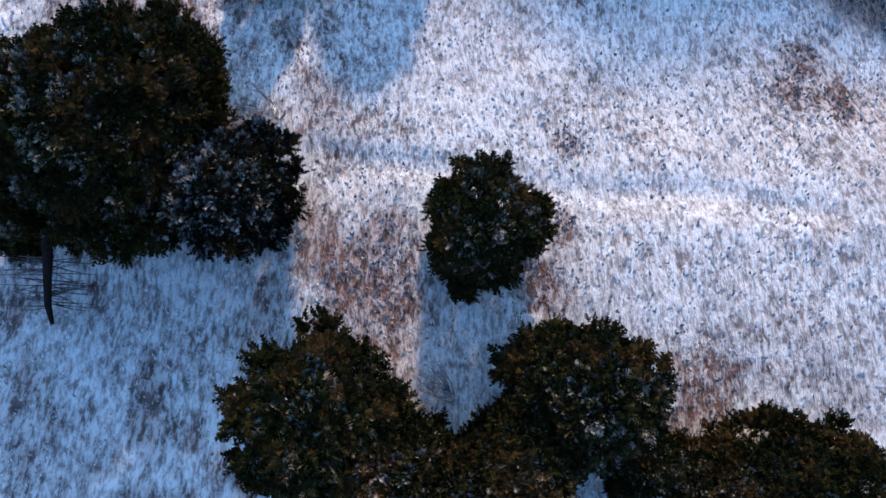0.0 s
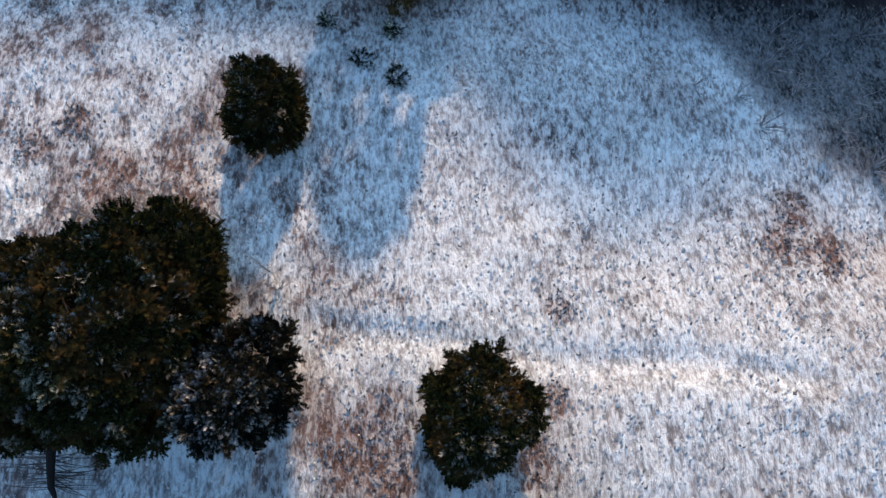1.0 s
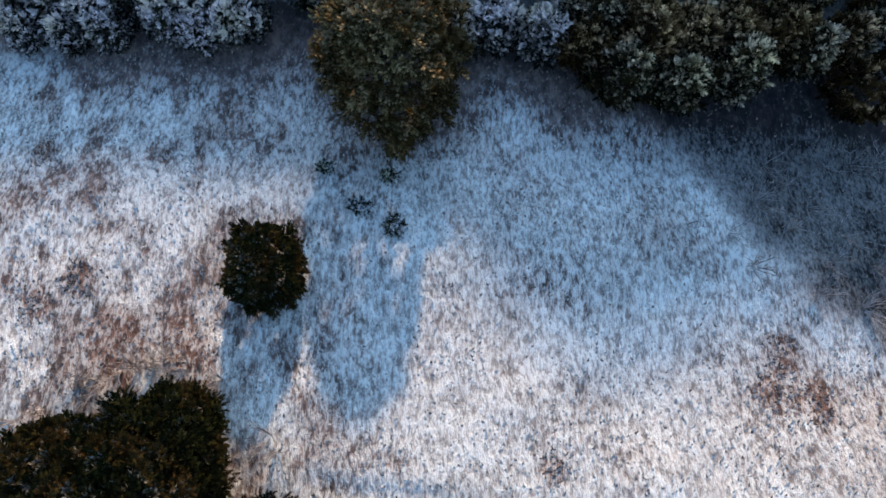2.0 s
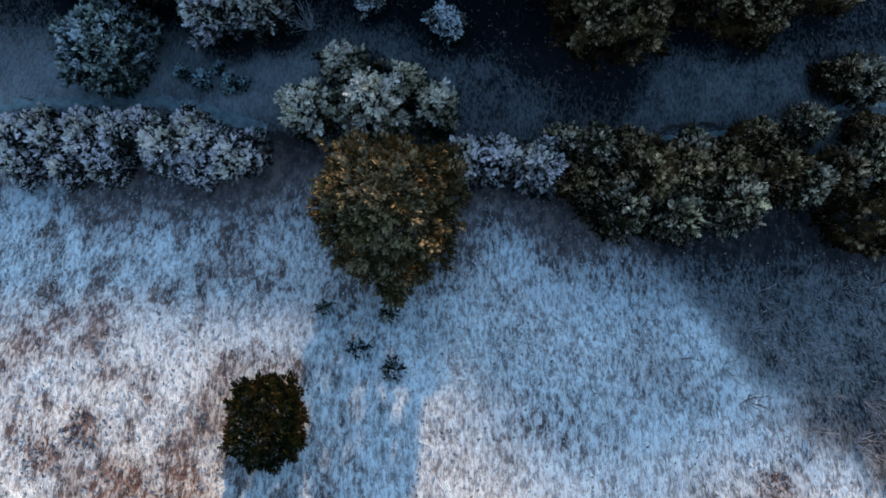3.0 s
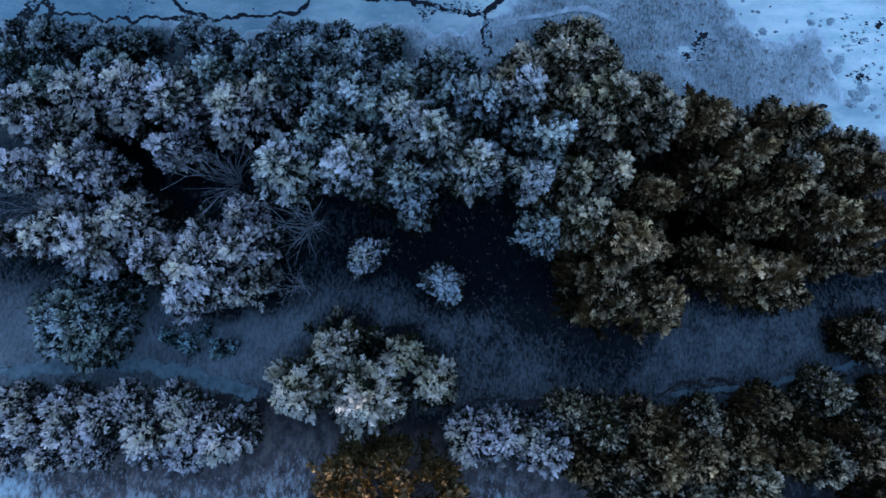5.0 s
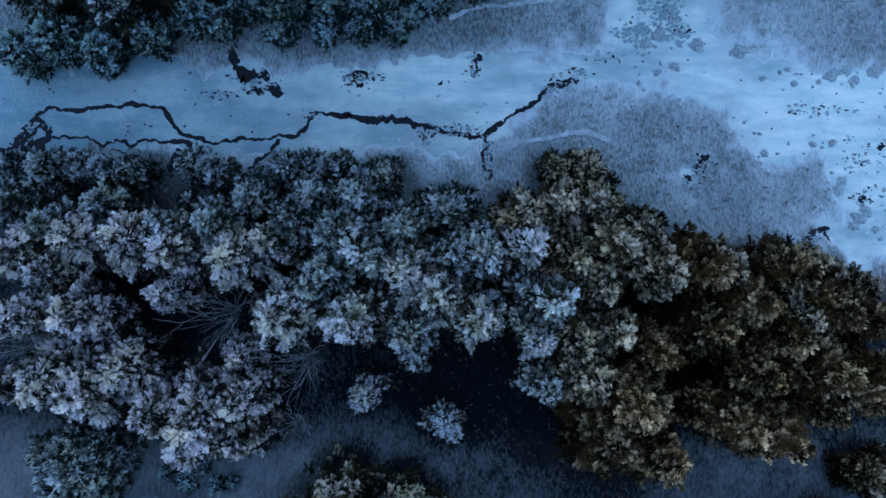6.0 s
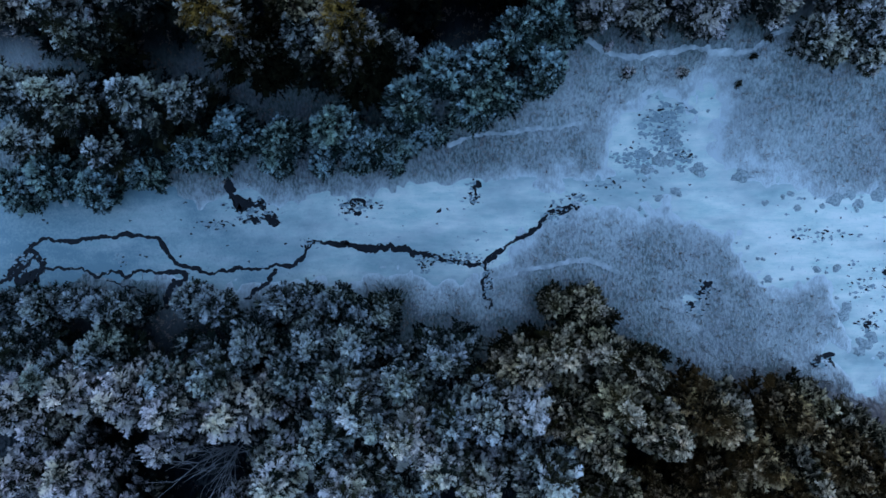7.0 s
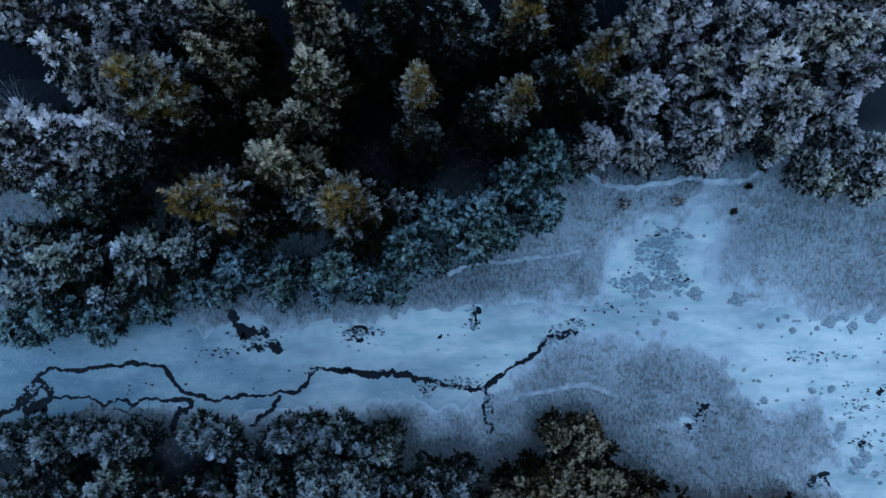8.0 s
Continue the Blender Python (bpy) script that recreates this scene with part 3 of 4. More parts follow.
    # rime on clump tops, little below: light from above put into the colour
    def rime(d, out):
        return ease(0.0, 0.85, 0.85 * d[..., 2] + 0.22 * (d * out).sum(-1) + lit_north * d[..., 1])

    # cores of the clumps
    ball = CLUMP_VERTS[None] * rng.uniform(0.72, 1.12, (len(L), 12, 1))
    along = (ball * out_all[:, None]).sum(2, keepdims=True) * out_all[:, None]
    core = L[:, None, :3] + ((ball - along) + along * stretch) * L[:, None, 5:6] * np.array([0.58, 0.58, 0.46])
    # cores get less frost, so the shaded gaps between tips are painted dark
    core_frost = 0.40 * rime(CLUMP_VERTS[None], out_all[:, None]) * stage_all[:, None]
    core_faces = (np.arange(len(L))[:, None, None] * 12 + CLUMP_FACES[None]).reshape(-1, 3)
    # branch tips over the cores
    weight = L[:, 5] ** 2 * (0.45 + 0.55 * ease(0.1, 0.5, L[:, 4]))
    pick = rng.choice(len(L), count, p=weight / weight.sum())
    c, lr, out = L[pick][:, :3], L[pick][:, 5], out_all[pick]
    d = rng.normal(size=(count, 3)) + out * 0.45 + np.array([0, 0, 0.65])
    d /= np.linalg.norm(d, axis=1, keepdims=True)
    reach = d * (lr * rng.uniform(0.45, 1.05, count))[:, None]
    along = (reach * out).sum(1, keepdims=True) * out
    pos = c + along * stretch + (reach - along) * np.array([1, 1, 0.8])
    axis = d * 0.9 + out * (0.25 + 0.35 * (stretch - 1)) + np.array([0, 0, 0.15]) + rng.normal(0, 0.22, (count, 3))
    axis /= np.linalg.norm(axis, axis=1, keepdims=True)
    frost = np.clip((0.03 + 0.97 * rime(d, out)) * stage_all[pick] * rng.uniform(0.4, 1.55, count), 0, 1.5)
    V, F, C = sprays(rng, pos - axis * size * 0.4, axis, 1.45 * size * rng.uniform(0.65, 1.25, count), frost, leaflets)
    n = len(L) * 12
    me = mesh_of("crown", np.concatenate([core.reshape(-1, 3), V]), np.concatenate([core_faces, F + n]), FOLIAGE[kind], np.concatenate([core_frost.ravel(), C]))
    apex = ease(0.62, 0.98, np.concatenate([core.reshape(-1, 3), V])[:, 2] / H)
    me.attributes.new("apex", "FLOAT", "POINT").data.foreach_set("value", apex.astype(np.float32))
    part_of("crown", me, root)
    return root


TREES = {}


def plant(rows, name, shape, kind, label, category, group, base_R, base_H, count, size, variants=3, seed=1, sink=0.05):
    """Trees of one sort at (x, y, radius, height): a few are built, the rest are copies turned and scaled."""
    rng = random.Random(seed)
    for k, (x, y, R, H) in enumerate(rows):
        key = (name, shape, kind, base_R, base_H, k % variants)
        # spires turn little, so the bright side painted on them keeps facing north
        place = pose(x, y, land_at(x, y) - sink, rng.uniform(-2, 2), rng.uniform(-2, 2), rng.uniform(-35, 35) if shape == "spire" else rng.uniform(0, 360))
        if key in TREES:
            tree = copy_thing(TREES[key], place)
        else:
            tree = TREES[key] = build_tree(name, seed * 10 + k, shape, kind, base_R, base_H, count, size)
            tree.matrix_basis = place
        tree.scale = (R / base_R, R / base_R * rng.uniform(0.92, 1.08), H / base_H)
        tagged(tree, label, category, group)


def bare_shrub(name, seed, H, spread, stems, depth, material, width=0.05):
    """A leafless shrub: stems that fork again and again."""
    rng = np.random.default_rng(seed)
    tubes = []

    def grow(p, d, length, r, level):
        pts, q, e = [p], np.array(p), np.array(d)
        for _ in range(3):
            e = e + rng.normal(0, 0.09, 3) + np.array([0, 0, 0.05])
            e /= np.linalg.norm(e)
            q = q + e * length / 3
            pts.append(q.copy())
        tubes.append(tube(pts, [r, r * 0.8, r * 0.62, r * 0.4], 3))
        if level < depth:
            for _ in range(rng.integers(2, 5)):
                s = pts[rng.integers(1, 4)]
                g = e + rng.normal(0, 0.36, 3)
                g /= np.linalg.norm(g)
                grow(s, g, length * rng.uniform(0.5, 0.78), r * 0.55, level + 1)

    root = new(name)
    for _ in range(stems):
        a = rng.uniform(0, 6.28)
        d = np.array([math.cos(a) * spread, math.sin(a) * spread, 1.0])
        grow((0.1 * math.cos(a), 0.1 * math.sin(a), -0.1), d / np.linalg.norm(d), H * rng.uniform(0.4, 0.62), width * rng.uniform(0.7, 1.2), 1)
    v, f = joined(tubes)
    tagged(part_of("branch_work", mesh_of("branch_work", v, f, material), root), kind="stuff")
    return root


def plant_shrubs(rows, name, label, group, H, spread, stems, depth, material, variants=3, seed=1, width=0.05, tilt=0):
    rng = random.Random(seed)
    made = []
    for k, (x, y, s) in enumerate(rows):
        place = pose(x, y, land_at(x, y), rng.uniform(-4, 4) - tilt, rng.uniform(-4, 4), rng.uniform(0, 360))
        if k < variants:
            shrub = bare_shrub(name, seed * 10 + k, H, spread, stems, depth, material, width)
            shrub.matrix_basis = place
            made.append(shrub)
        else:
            shrub = copy_thing(made[k % variants], place)
        shrub.scale = (s, s, s)
        tagged(shrub, label, "shrub", group)


# ---- the land ----
def build_ground():
    far = [130, 200, 400, 900, 1800, 3500]
    xs = np.array([-v for v in far[::-1]] + [-80, -60, -50] + list(np.arange(-44, 44.01, 0.25)) + [50, 60, 80] + far)
    ys = np.array([-3500, -1800, -900, -400, -200, -110, -80, -60, -45] + list(np.arange(-36, 60.01, 0.5)) + list(np.arange(60.25, 88.01, 0.25)) + list(np.arange(88.5, 112.01, 0.5)) + [118, 125, 132, 140, 148, 156, 165, 200, 400, 900, 1800, 3500])
    X, Y = np.meshgrid(xs, ys)
    Z = land(X.ravel(), Y.ravel())
    nx, ny = len(xs), len(ys)
    i = (np.arange(ny - 1)[:, None] * nx + np.arange(nx - 1)[None, :]).ravel()
    quads = np.stack([i, i + 1, i + nx + 1, i + nx], 1)
    frost = frost_shade_at(X.ravel(), Y.ravel())
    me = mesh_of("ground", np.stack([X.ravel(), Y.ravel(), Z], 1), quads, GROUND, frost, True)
    # where the ground takes the near-black colour that paints shade
    me.attributes.new("bare", "FLOAT", "POINT").data.foreach_set("value", dark_floor_at(X.ravel(), Y.ravel()).astype(np.float32))
    Yr = Y.ravel()
    me.attributes.new("bracken", "FLOAT", "POINT").data.foreach_set("value", brown_at(X.ravel(), Yr).astype(np.float32))
    me.attributes.new("sedge", "FLOAT", "POINT").data.foreach_set("value", (ease(60, 66, Yr) * (1 - ease(94, 98, Yr))).astype(np.float32))
    tagged(new("ground", me), "hillside of frosted rough grass falling to a marshy valley", "ground", kind="structure")


def hedge_line(x):
    """The line of the hedge at the foot of the meadow."""
    return np.interp(x, [-40, -10, 2, 14, 36], [38.5, 38.5, 37.0, 34.5, 33.5])


def crown_shade(x, y):
    """1 under the crowns of wood and hedge, where rime thins and their shade is painted, falling to 0 a little outside
    them.
    """
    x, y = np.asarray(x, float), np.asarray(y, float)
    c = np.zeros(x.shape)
    for tx, ty, r, h in SHADE_SPOTS:
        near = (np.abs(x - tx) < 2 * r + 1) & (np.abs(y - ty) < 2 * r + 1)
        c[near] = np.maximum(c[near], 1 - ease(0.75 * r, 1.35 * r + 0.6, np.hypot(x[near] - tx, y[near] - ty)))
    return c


# crowns that darken the ground; the last four rows are painted shade without a tree
SHADE_SPOTS = (FROSTY + HEDGE_LEFT + HEDGE_RIGHT + BUSH_RIGHT + WOOD_WEST + WOOD_MID + WOOD_OLIVE + WOOD_EAST + WOOD_BANK + WOOD_BANK_EAST + NORTH_WEST + NORTH_GOLD + NORTH_MID + NORTH_EAST + YELLOW
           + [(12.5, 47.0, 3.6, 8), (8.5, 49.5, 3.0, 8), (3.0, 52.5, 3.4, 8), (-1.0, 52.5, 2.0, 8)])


def brown_at(x, y):
    """How much withered bracken grows among the grass."""
    brown = np.zeros(np.shape(x))
    for bx, by, r in BROWN:
        brown = np.maximum(brown, 1 - ease(0.4 * r, 1.45 * r, np.hypot(x - bx, y - by) + (vnoise(x, y, 0.9, 21) - 0.5) * 0.9 * r))
    return brown


def frost_shade_at(x, y):
    """How much rime lies on the ground's grass: full on the open meadow, thinned in the scrub, the valley and under the
    trees, which also paints their shade.
    """
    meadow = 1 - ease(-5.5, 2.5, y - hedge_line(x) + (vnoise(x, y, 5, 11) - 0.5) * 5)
    # fewer rimed blades towards the thicket also stand in for the shade on that side
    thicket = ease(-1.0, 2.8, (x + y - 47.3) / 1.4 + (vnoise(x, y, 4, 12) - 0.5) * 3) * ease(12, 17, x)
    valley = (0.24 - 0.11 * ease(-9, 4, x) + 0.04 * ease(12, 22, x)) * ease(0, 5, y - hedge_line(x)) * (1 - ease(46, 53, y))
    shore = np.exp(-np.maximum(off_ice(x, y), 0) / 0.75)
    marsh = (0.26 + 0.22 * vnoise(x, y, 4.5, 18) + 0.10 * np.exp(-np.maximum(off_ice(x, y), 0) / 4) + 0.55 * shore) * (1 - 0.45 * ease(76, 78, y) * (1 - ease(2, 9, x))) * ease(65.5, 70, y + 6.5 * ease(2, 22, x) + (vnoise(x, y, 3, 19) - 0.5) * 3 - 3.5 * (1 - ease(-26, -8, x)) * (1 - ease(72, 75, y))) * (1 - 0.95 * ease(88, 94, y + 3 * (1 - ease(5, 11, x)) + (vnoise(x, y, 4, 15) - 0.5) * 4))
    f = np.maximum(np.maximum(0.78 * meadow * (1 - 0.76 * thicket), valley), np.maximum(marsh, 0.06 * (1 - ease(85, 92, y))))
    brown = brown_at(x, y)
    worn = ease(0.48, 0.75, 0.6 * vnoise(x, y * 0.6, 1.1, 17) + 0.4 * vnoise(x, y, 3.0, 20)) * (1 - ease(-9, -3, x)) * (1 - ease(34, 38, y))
    return f * (1 - 0.46 * worn) * (1 - (0.22 + 0.66 * ease(42.5, 47.5, y) + 0.4 * (1 - ease(34, 38, y))) * crown_shade(x, y)) * (1 - 0.45 * brown) * (0.66 + 0.36 * vnoise(x, y, 3.3, 14) + 0.26 * vnoise(x, y, 0.9, 16))


# share of ground darkened for painted shade: thicket, valley, floors of both woods
def dark_floor_at(x, y):
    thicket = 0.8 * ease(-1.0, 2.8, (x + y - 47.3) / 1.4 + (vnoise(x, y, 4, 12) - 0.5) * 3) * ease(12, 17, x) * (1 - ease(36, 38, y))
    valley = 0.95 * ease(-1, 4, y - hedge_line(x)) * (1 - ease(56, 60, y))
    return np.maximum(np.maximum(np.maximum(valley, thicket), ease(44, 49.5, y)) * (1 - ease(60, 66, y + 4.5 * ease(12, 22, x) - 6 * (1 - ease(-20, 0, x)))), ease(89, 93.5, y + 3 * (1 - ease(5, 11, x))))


def strip(name, points, width, material, label, lift=0.012, ragged=0.3, level=None, seed=0, category="path", passes=12):
    """A ragged ribbon along points, laid on the land or at a level."""
    pts = [np.array(p, float) for p in points]
    rows = []
    for a, b_ in zip(pts, pts[1:]):
        n = max(3, int(np.linalg.norm(b_ - a) / 0.09))
        rows += [a + (b_ - a) * k / n for k in range(n)]
    rows = np.array(rows + [pts[-1]])
    soft = rows.copy()
    for _ in range(passes):
        soft[1:-1] = (soft[:-2] + soft[1:-1] * 2 + soft[2:]) / 4
    for size, much in ((1.3, 1.0), (0.45, 0.5), (0.2, 0.2)):
        soft += np.stack([vnoise(soft[:, 0], soft[:, 1], size, 31 + seed) - 0.5, vnoise(soft[:, 0], soft[:, 1], size, 32 + seed) - 0.5], 1) * ragged * much
    d = np.gradient(soft, axis=0)
    d /= np.linalg.norm(d, axis=1, keepdims=True) + 1e-9
    s = np.stack([-d[:, 1], d[:, 0]], 1)
    k = np.arange(len(soft)) * 0.09
    ends = np.minimum(1, np.minimum(np.arange(len(soft)) + 0.3, len(soft) - 0.7 - np.arange(len(soft))) / 2)
    rough = [vnoise(k, k * 0 + seed, 0.8, s) + vnoise(k, k * 0 + seed, 0.28, s + 3) + 0.8 * vnoise(k, k * 0 + seed, 0.1, s + 5) - 1.4 for s in (33, 34)]
    wl, wr = (width / 2 * ends * np.maximum(0.06, 1 + ragged * 2.2 * r) for r in rough)
    cols = [soft + s * wl[:, None], soft + s * wl[:, None] * 0.3, soft - s * wr[:, None] * 0.3, soft - s * wr[:, None]]
    V = np.stack(cols, 1).reshape(-1, 2)
    Z = land(V[:, 0], V[:, 1]) + lift if level is None else np.maximum(level, land(V[:, 0], V[:, 1]) + 0.03)
    q = []
    for r in range(len(soft) - 1):
        for c in range(3):
            i = r * 4 + c
            q.append((i, i + 1, i + 5, i + 4))
    me = mesh_of(name, np.column_stack([V, Z]), q, material, smooth_shade=True)
    return tagged(new(name, me), label, category, kind="structure")


def tussocks(name, x, y, blades, height, width, splay, label, seed, rime=1.0, droop=0.25, comb=0.0, dark=0.12, material=GRASS):
    """Grass tufts: curved tapering blades, one tuft at every x, y."""
    rng = np.random.default_rng(seed)
    n = len(x)
    z = land(x, y) - 0.03
    s = rng.uniform(0.55, 1.35, n)
    fr = np.clip(frost_shade_at(x, y) * rime, 0, 1) * np.where(rng.uniform(0, 1, n) < dark, rng.uniform(0.1, 0.5, n), rng.uniform(0.75, 1.3, n))
    X, Y, Zb, S, FR = (np.repeat(v, blades) for v in (x, y, z, s, fr))
    m = n * blades
    a = rng.uniform(0, 6.283, m)
    if comb:
        swing = np.repeat((vnoise(x, y, 6.0, 71) - 0.5) * 0.9 + np.where(rng.uniform(0, 1, n) < 0.35, math.pi, 0.0), blades)
        a = math.pi / 2 + swing + rng.normal(0, comb, m)
    lean = rng.uniform(0.15, 1.0, m) * splay
    h = height * S * rng.uniform(0.6, 1.15, m)
    dirx, diry = np.cos(a), np.sin(a)
    b0 = np.stack([X + dirx * 0.05 * S, Y + diry * 0.05 * S, Zb], 1)
    out = np.stack([dirx, diry, np.zeros(m)], 1)
    up = np.array([0, 0, 1.0])
    mid = b0 + out * (h * lean * 0.45)[:, None] + up * (h * 0.6)[:, None]
    tip = b0 + out * (h * lean)[:, None] + up * (h * (1 - droop * lean))[:, None]
    side = np.stack([-diry, dirx, np.zeros(m)], 1) * (width * S)[:, None]
    V = np.stack([b0 - side * 0.5, b0 + side * 0.5, mid - side * 0.6, mid + side * 0.6, tip], 1).reshape(-1, 3)
    C = np.stack([FR * 0.45, FR * 0.45, FR * 0.9, FR * 0.9, FR * 1.15], 1).reshape(-1)
    q = np.arange(m)[:, None] * 5
    F = np.concatenate([q + np.array([0, 1, 3]), q + np.array([0, 3, 2]), q + np.array([2, 3, 4])])
    tagged(new(name, mesh_of(name, V, F, material, np.clip(C, 0, 1))), label, "grass", kind="stuff")


def scattered(x0, x1, y0, y1, n, seed):
    rng = np.random.default_rng(seed)
    return rng.uniform(x0, x1, n), rng.uniform(y0, y1, n), rng


# patches of brown bracken and withered grass: place and radius
BROWN = ((-2.1, 3.1, 1.6), (-4.5, 1.3, 2.2), (-2.1, 0.1, 2.0), (-3.0, -3.3, 2.0), (6.3, 0.6, 1.6), (15.1, -4.5, 2.4), (7.5, 4.2, 1.0), (8.3, 9.2, 0.9),
         (-25.5, 18.7, 1.3), (-23.1, 20.4, 1.1), (-19.8, 16.2, 2.4), (-15.4, 16.2, 2.2), (24.7, 15.8, 1.4), (23.4, 13.6, 1.2), (26.7, 12.8, 1.3), (-27.2, 29.1, 0.8))
build_ground()


def build_ice():
    xs, ys = np.arange(-90, 90.1, 0.5), np.arange(59, 88.1, 0.5)
    X, Y = np.meshgrid(xs, ys)
    nx, ny = len(xs), len(ys)
    i = (np.arange(ny - 1)[:, None] * nx + np.arange(nx - 1)[None, :]).ravel()
    keep = off_ice(X.ravel()[i] + 0.5, Y.ravel()[i] + 0.5) < 1.8
    q = np.stack([i, i + 1, i + nx + 1, i + nx], 1)[keep]
    # frost value drops slightly at the rim and strongly towards the west
    rim = 0.82 + 0.18 * ease(0.2, 1.5, vnoise(X.ravel(), Y.ravel(), 0.9, 42) * 0.8 - off_ice(X.ravel(), Y.ravel()))
    me = mesh_of("ice", np.stack([X.ravel(), Y.ravel(), np.full(X.size, ICE_LEVEL)], 1), q, ICE_MAT, rim * (0.12 + 0.88 * ease(-36, 6, X.ravel() + (vnoise(X.ravel(), Y.ravel(), 6, 41) - 0.5) * 8)))
    tagged(new("ice", me), "frozen marsh stream, pale rimed ice with dark leads", "ice", kind="structure")


build_ice()
STREAM = ((-45, 69.5), (-35.7, 70.6), (-33.6, 71.5), (-32.4, 72.6), (-33.1, 73.1), (-31.5, 74.5), (-28.3, 74.2), (-25, 74.7), (-22.3, 74.5), (-21.4, 73.2), (-20.0, 71.7),
          (-17.6, 71.6), (-15.4, 71.9), (-13, 72.0), (-11.2, 72.2), (-10.4, 73.0), (-10.2, 73.9), (-9.5, 74.2), (-8.4, 73.85), (-7.0, 73.7))
W = ICE_LEVEL + 0.012
# dark leads in the ice: points, width, raggedness
WEST_LEADS = (
    (STREAM, 0.36, 0.42),
    (((-34.4, 71.0), (-33.2, 72.1), (-32.6, 73.4)), 0.62, 0.7),
    (((-32.9, 71.4), (-33.4, 72.4), (-33.0, 73.3), (-32.2, 73.6), (-31.7, 73.0), (-31.8, 71.9), (-32.4, 71.2)), 0.55, 0.8),
    (((-33.6, 71.0), (-32.6, 71.3), (-31.8, 71.6)), 0.9, 0.6),
    (((-7.6, 73.75), (-6.6, 73.7), (-5.6, 73.55)), 0.40, 0.5),
    (((-6.3, 73.65), (-4.4, 73.4), (-2.2, 73.2), (-1.0, 73.0)), 0.62, 0.4),
    (((-1.6, 73.05), (0.0, 73.0), (1.2, 72.6), (2.8, 72.3), (4.2, 72.3)), 0.46, 0.6),
    (((-1.2, 72.6), (-0.7, 71.8)), 0.25, 0.6),
    (((4.1, 72.2), (5.0, 73.4), (5.8, 74.0), (6.6, 74.3)), 0.5, 0.55),
    (((6.4, 74.3), (7.4, 74.6), (8.2, 75.2)), 0.34, 0.55),
    (((8.0, 74.9), (9.0, 76.2), (9.9, 76.9), (11.3, 77.0)), 0.30, 0.8),
)
MIDDLE_LEADS = (
    (((9.6, 76.2), (10.6, 76.4), (11.2, 76.8)), 0.22, 0.7),
    (((-32.2, 71.9), (-29.6, 71.8), (-27.4, 71.6), (-24.2, 71.5), (-20.4, 71.5)), 0.26, 0.55),
    (((-26.5, 70.9), (-24.2, 70.6), (-22.0, 70.1)), 0.12, 0.7),
    (((-19.9, 71.6), (-20.8, 70.9), (-21.1, 70.2), (-21.2, 68.6)), 0.55, 0.6),
    (((-12.6, 71.8), (-13.6, 70.8), (-14.2, 70.2), (-15.2, 69.3)), 0.34, 0.7),
    (((4.1, 72.1), (4.3, 71.0), (4.0, 69.8), (4.1, 68.6)), 0.26, 0.9),
    (((-16.6, 79.3), (-16.2, 78.0), (-16.0, 77.2)), 0.45, 0.8),
    (((-16.1, 77.1), (-14.8, 76.9), (-13.6, 76.9)), 0.85, 0.8),
    (((-15.4, 76.2), (-14.2, 76.0), (-12.9, 76.1)), 0.45, 0.8),
    (((-18.6, 75.6), (-17.2, 75.3), (-16.0, 75.1)), 0.20, 0.8),
    (((-13.2, 76.3), (-13.1, 75.5)), 0.6, 0.7),
)
EAST_LEADS = (
    (((-7.4, 76.7), (-6.6, 77.0), (-5.8, 76.6)), 0.4, 0.9),
    (((-6.8, 76.2), (-6.2, 76.3)), 0.35, 0.7),
    (((2.7, 76.9), (3.2, 77.8), (3.5, 78.7)), 0.42, 0.7),
    (((0.3, 76.5), (0.6, 76.8)), 0.3, 0.7),
    (((20.8, 69.4), (21.6, 70.2), (22.2, 70.8)), 0.45, 0.8),
    (((20.2, 68.4), (20.6, 68.8)), 0.35, 0.8),
    (((29.9, 64.1), (30.8, 64.4), (31.8, 64.7)), 0.48, 0.6),
    (((31.6, 64.6), (31.9, 63.6)), 0.30, 0.6),
    (((35.8, 71.6), (36.4, 72.0)), 0.5, 0.7),
    (((34.2, 70.2), (34.6, 70.4)), 0.35, 0.7),
    (((34.4, 66.6), (34.9, 67.4)), 0.4, 0.8),
)
LEADS = WEST_LEADS + MIDDLE_LEADS + EAST_LEADS
for k, (pts, width, ragged) in enumerate(LEADS):
    strip("stream_channel" if k == 0 else "ice_lead", pts, width * 0.9, WATER, "dark open water in the rimed ice", level=W + 0.004 * (k % 4), ragged=ragged, seed=k, category="water")


# clusters of small holes and sedge tufts in the ice: centre, half-widths, how many
SPECKS = ((18.2, 84.0, 1.6, 0.9, 46), (18.6, 82.4, 1.3, 1.0, 44), (16.2, 81.0, 1.3, 0.8, 34), (20.0, 80.6, 0.8, 0.6, 14), (-14.6, 76.3, 1.8, 0.7, 40), (-17.6, 75.4, 1.2, 0.4, 22), (-6.6, 76.8, 1.1, 0.6, 30), (-5.4, 77.0, 1.2, 0.3, 12), (9.6, 76.2, 1.2, 0.6, 26), (1.4, 72.7, 2.4, 0.5, 44), (-0.8, 72.0, 0.6, 0.6, 12), (4.2, 70.6, 0.35, 1.8, 34))
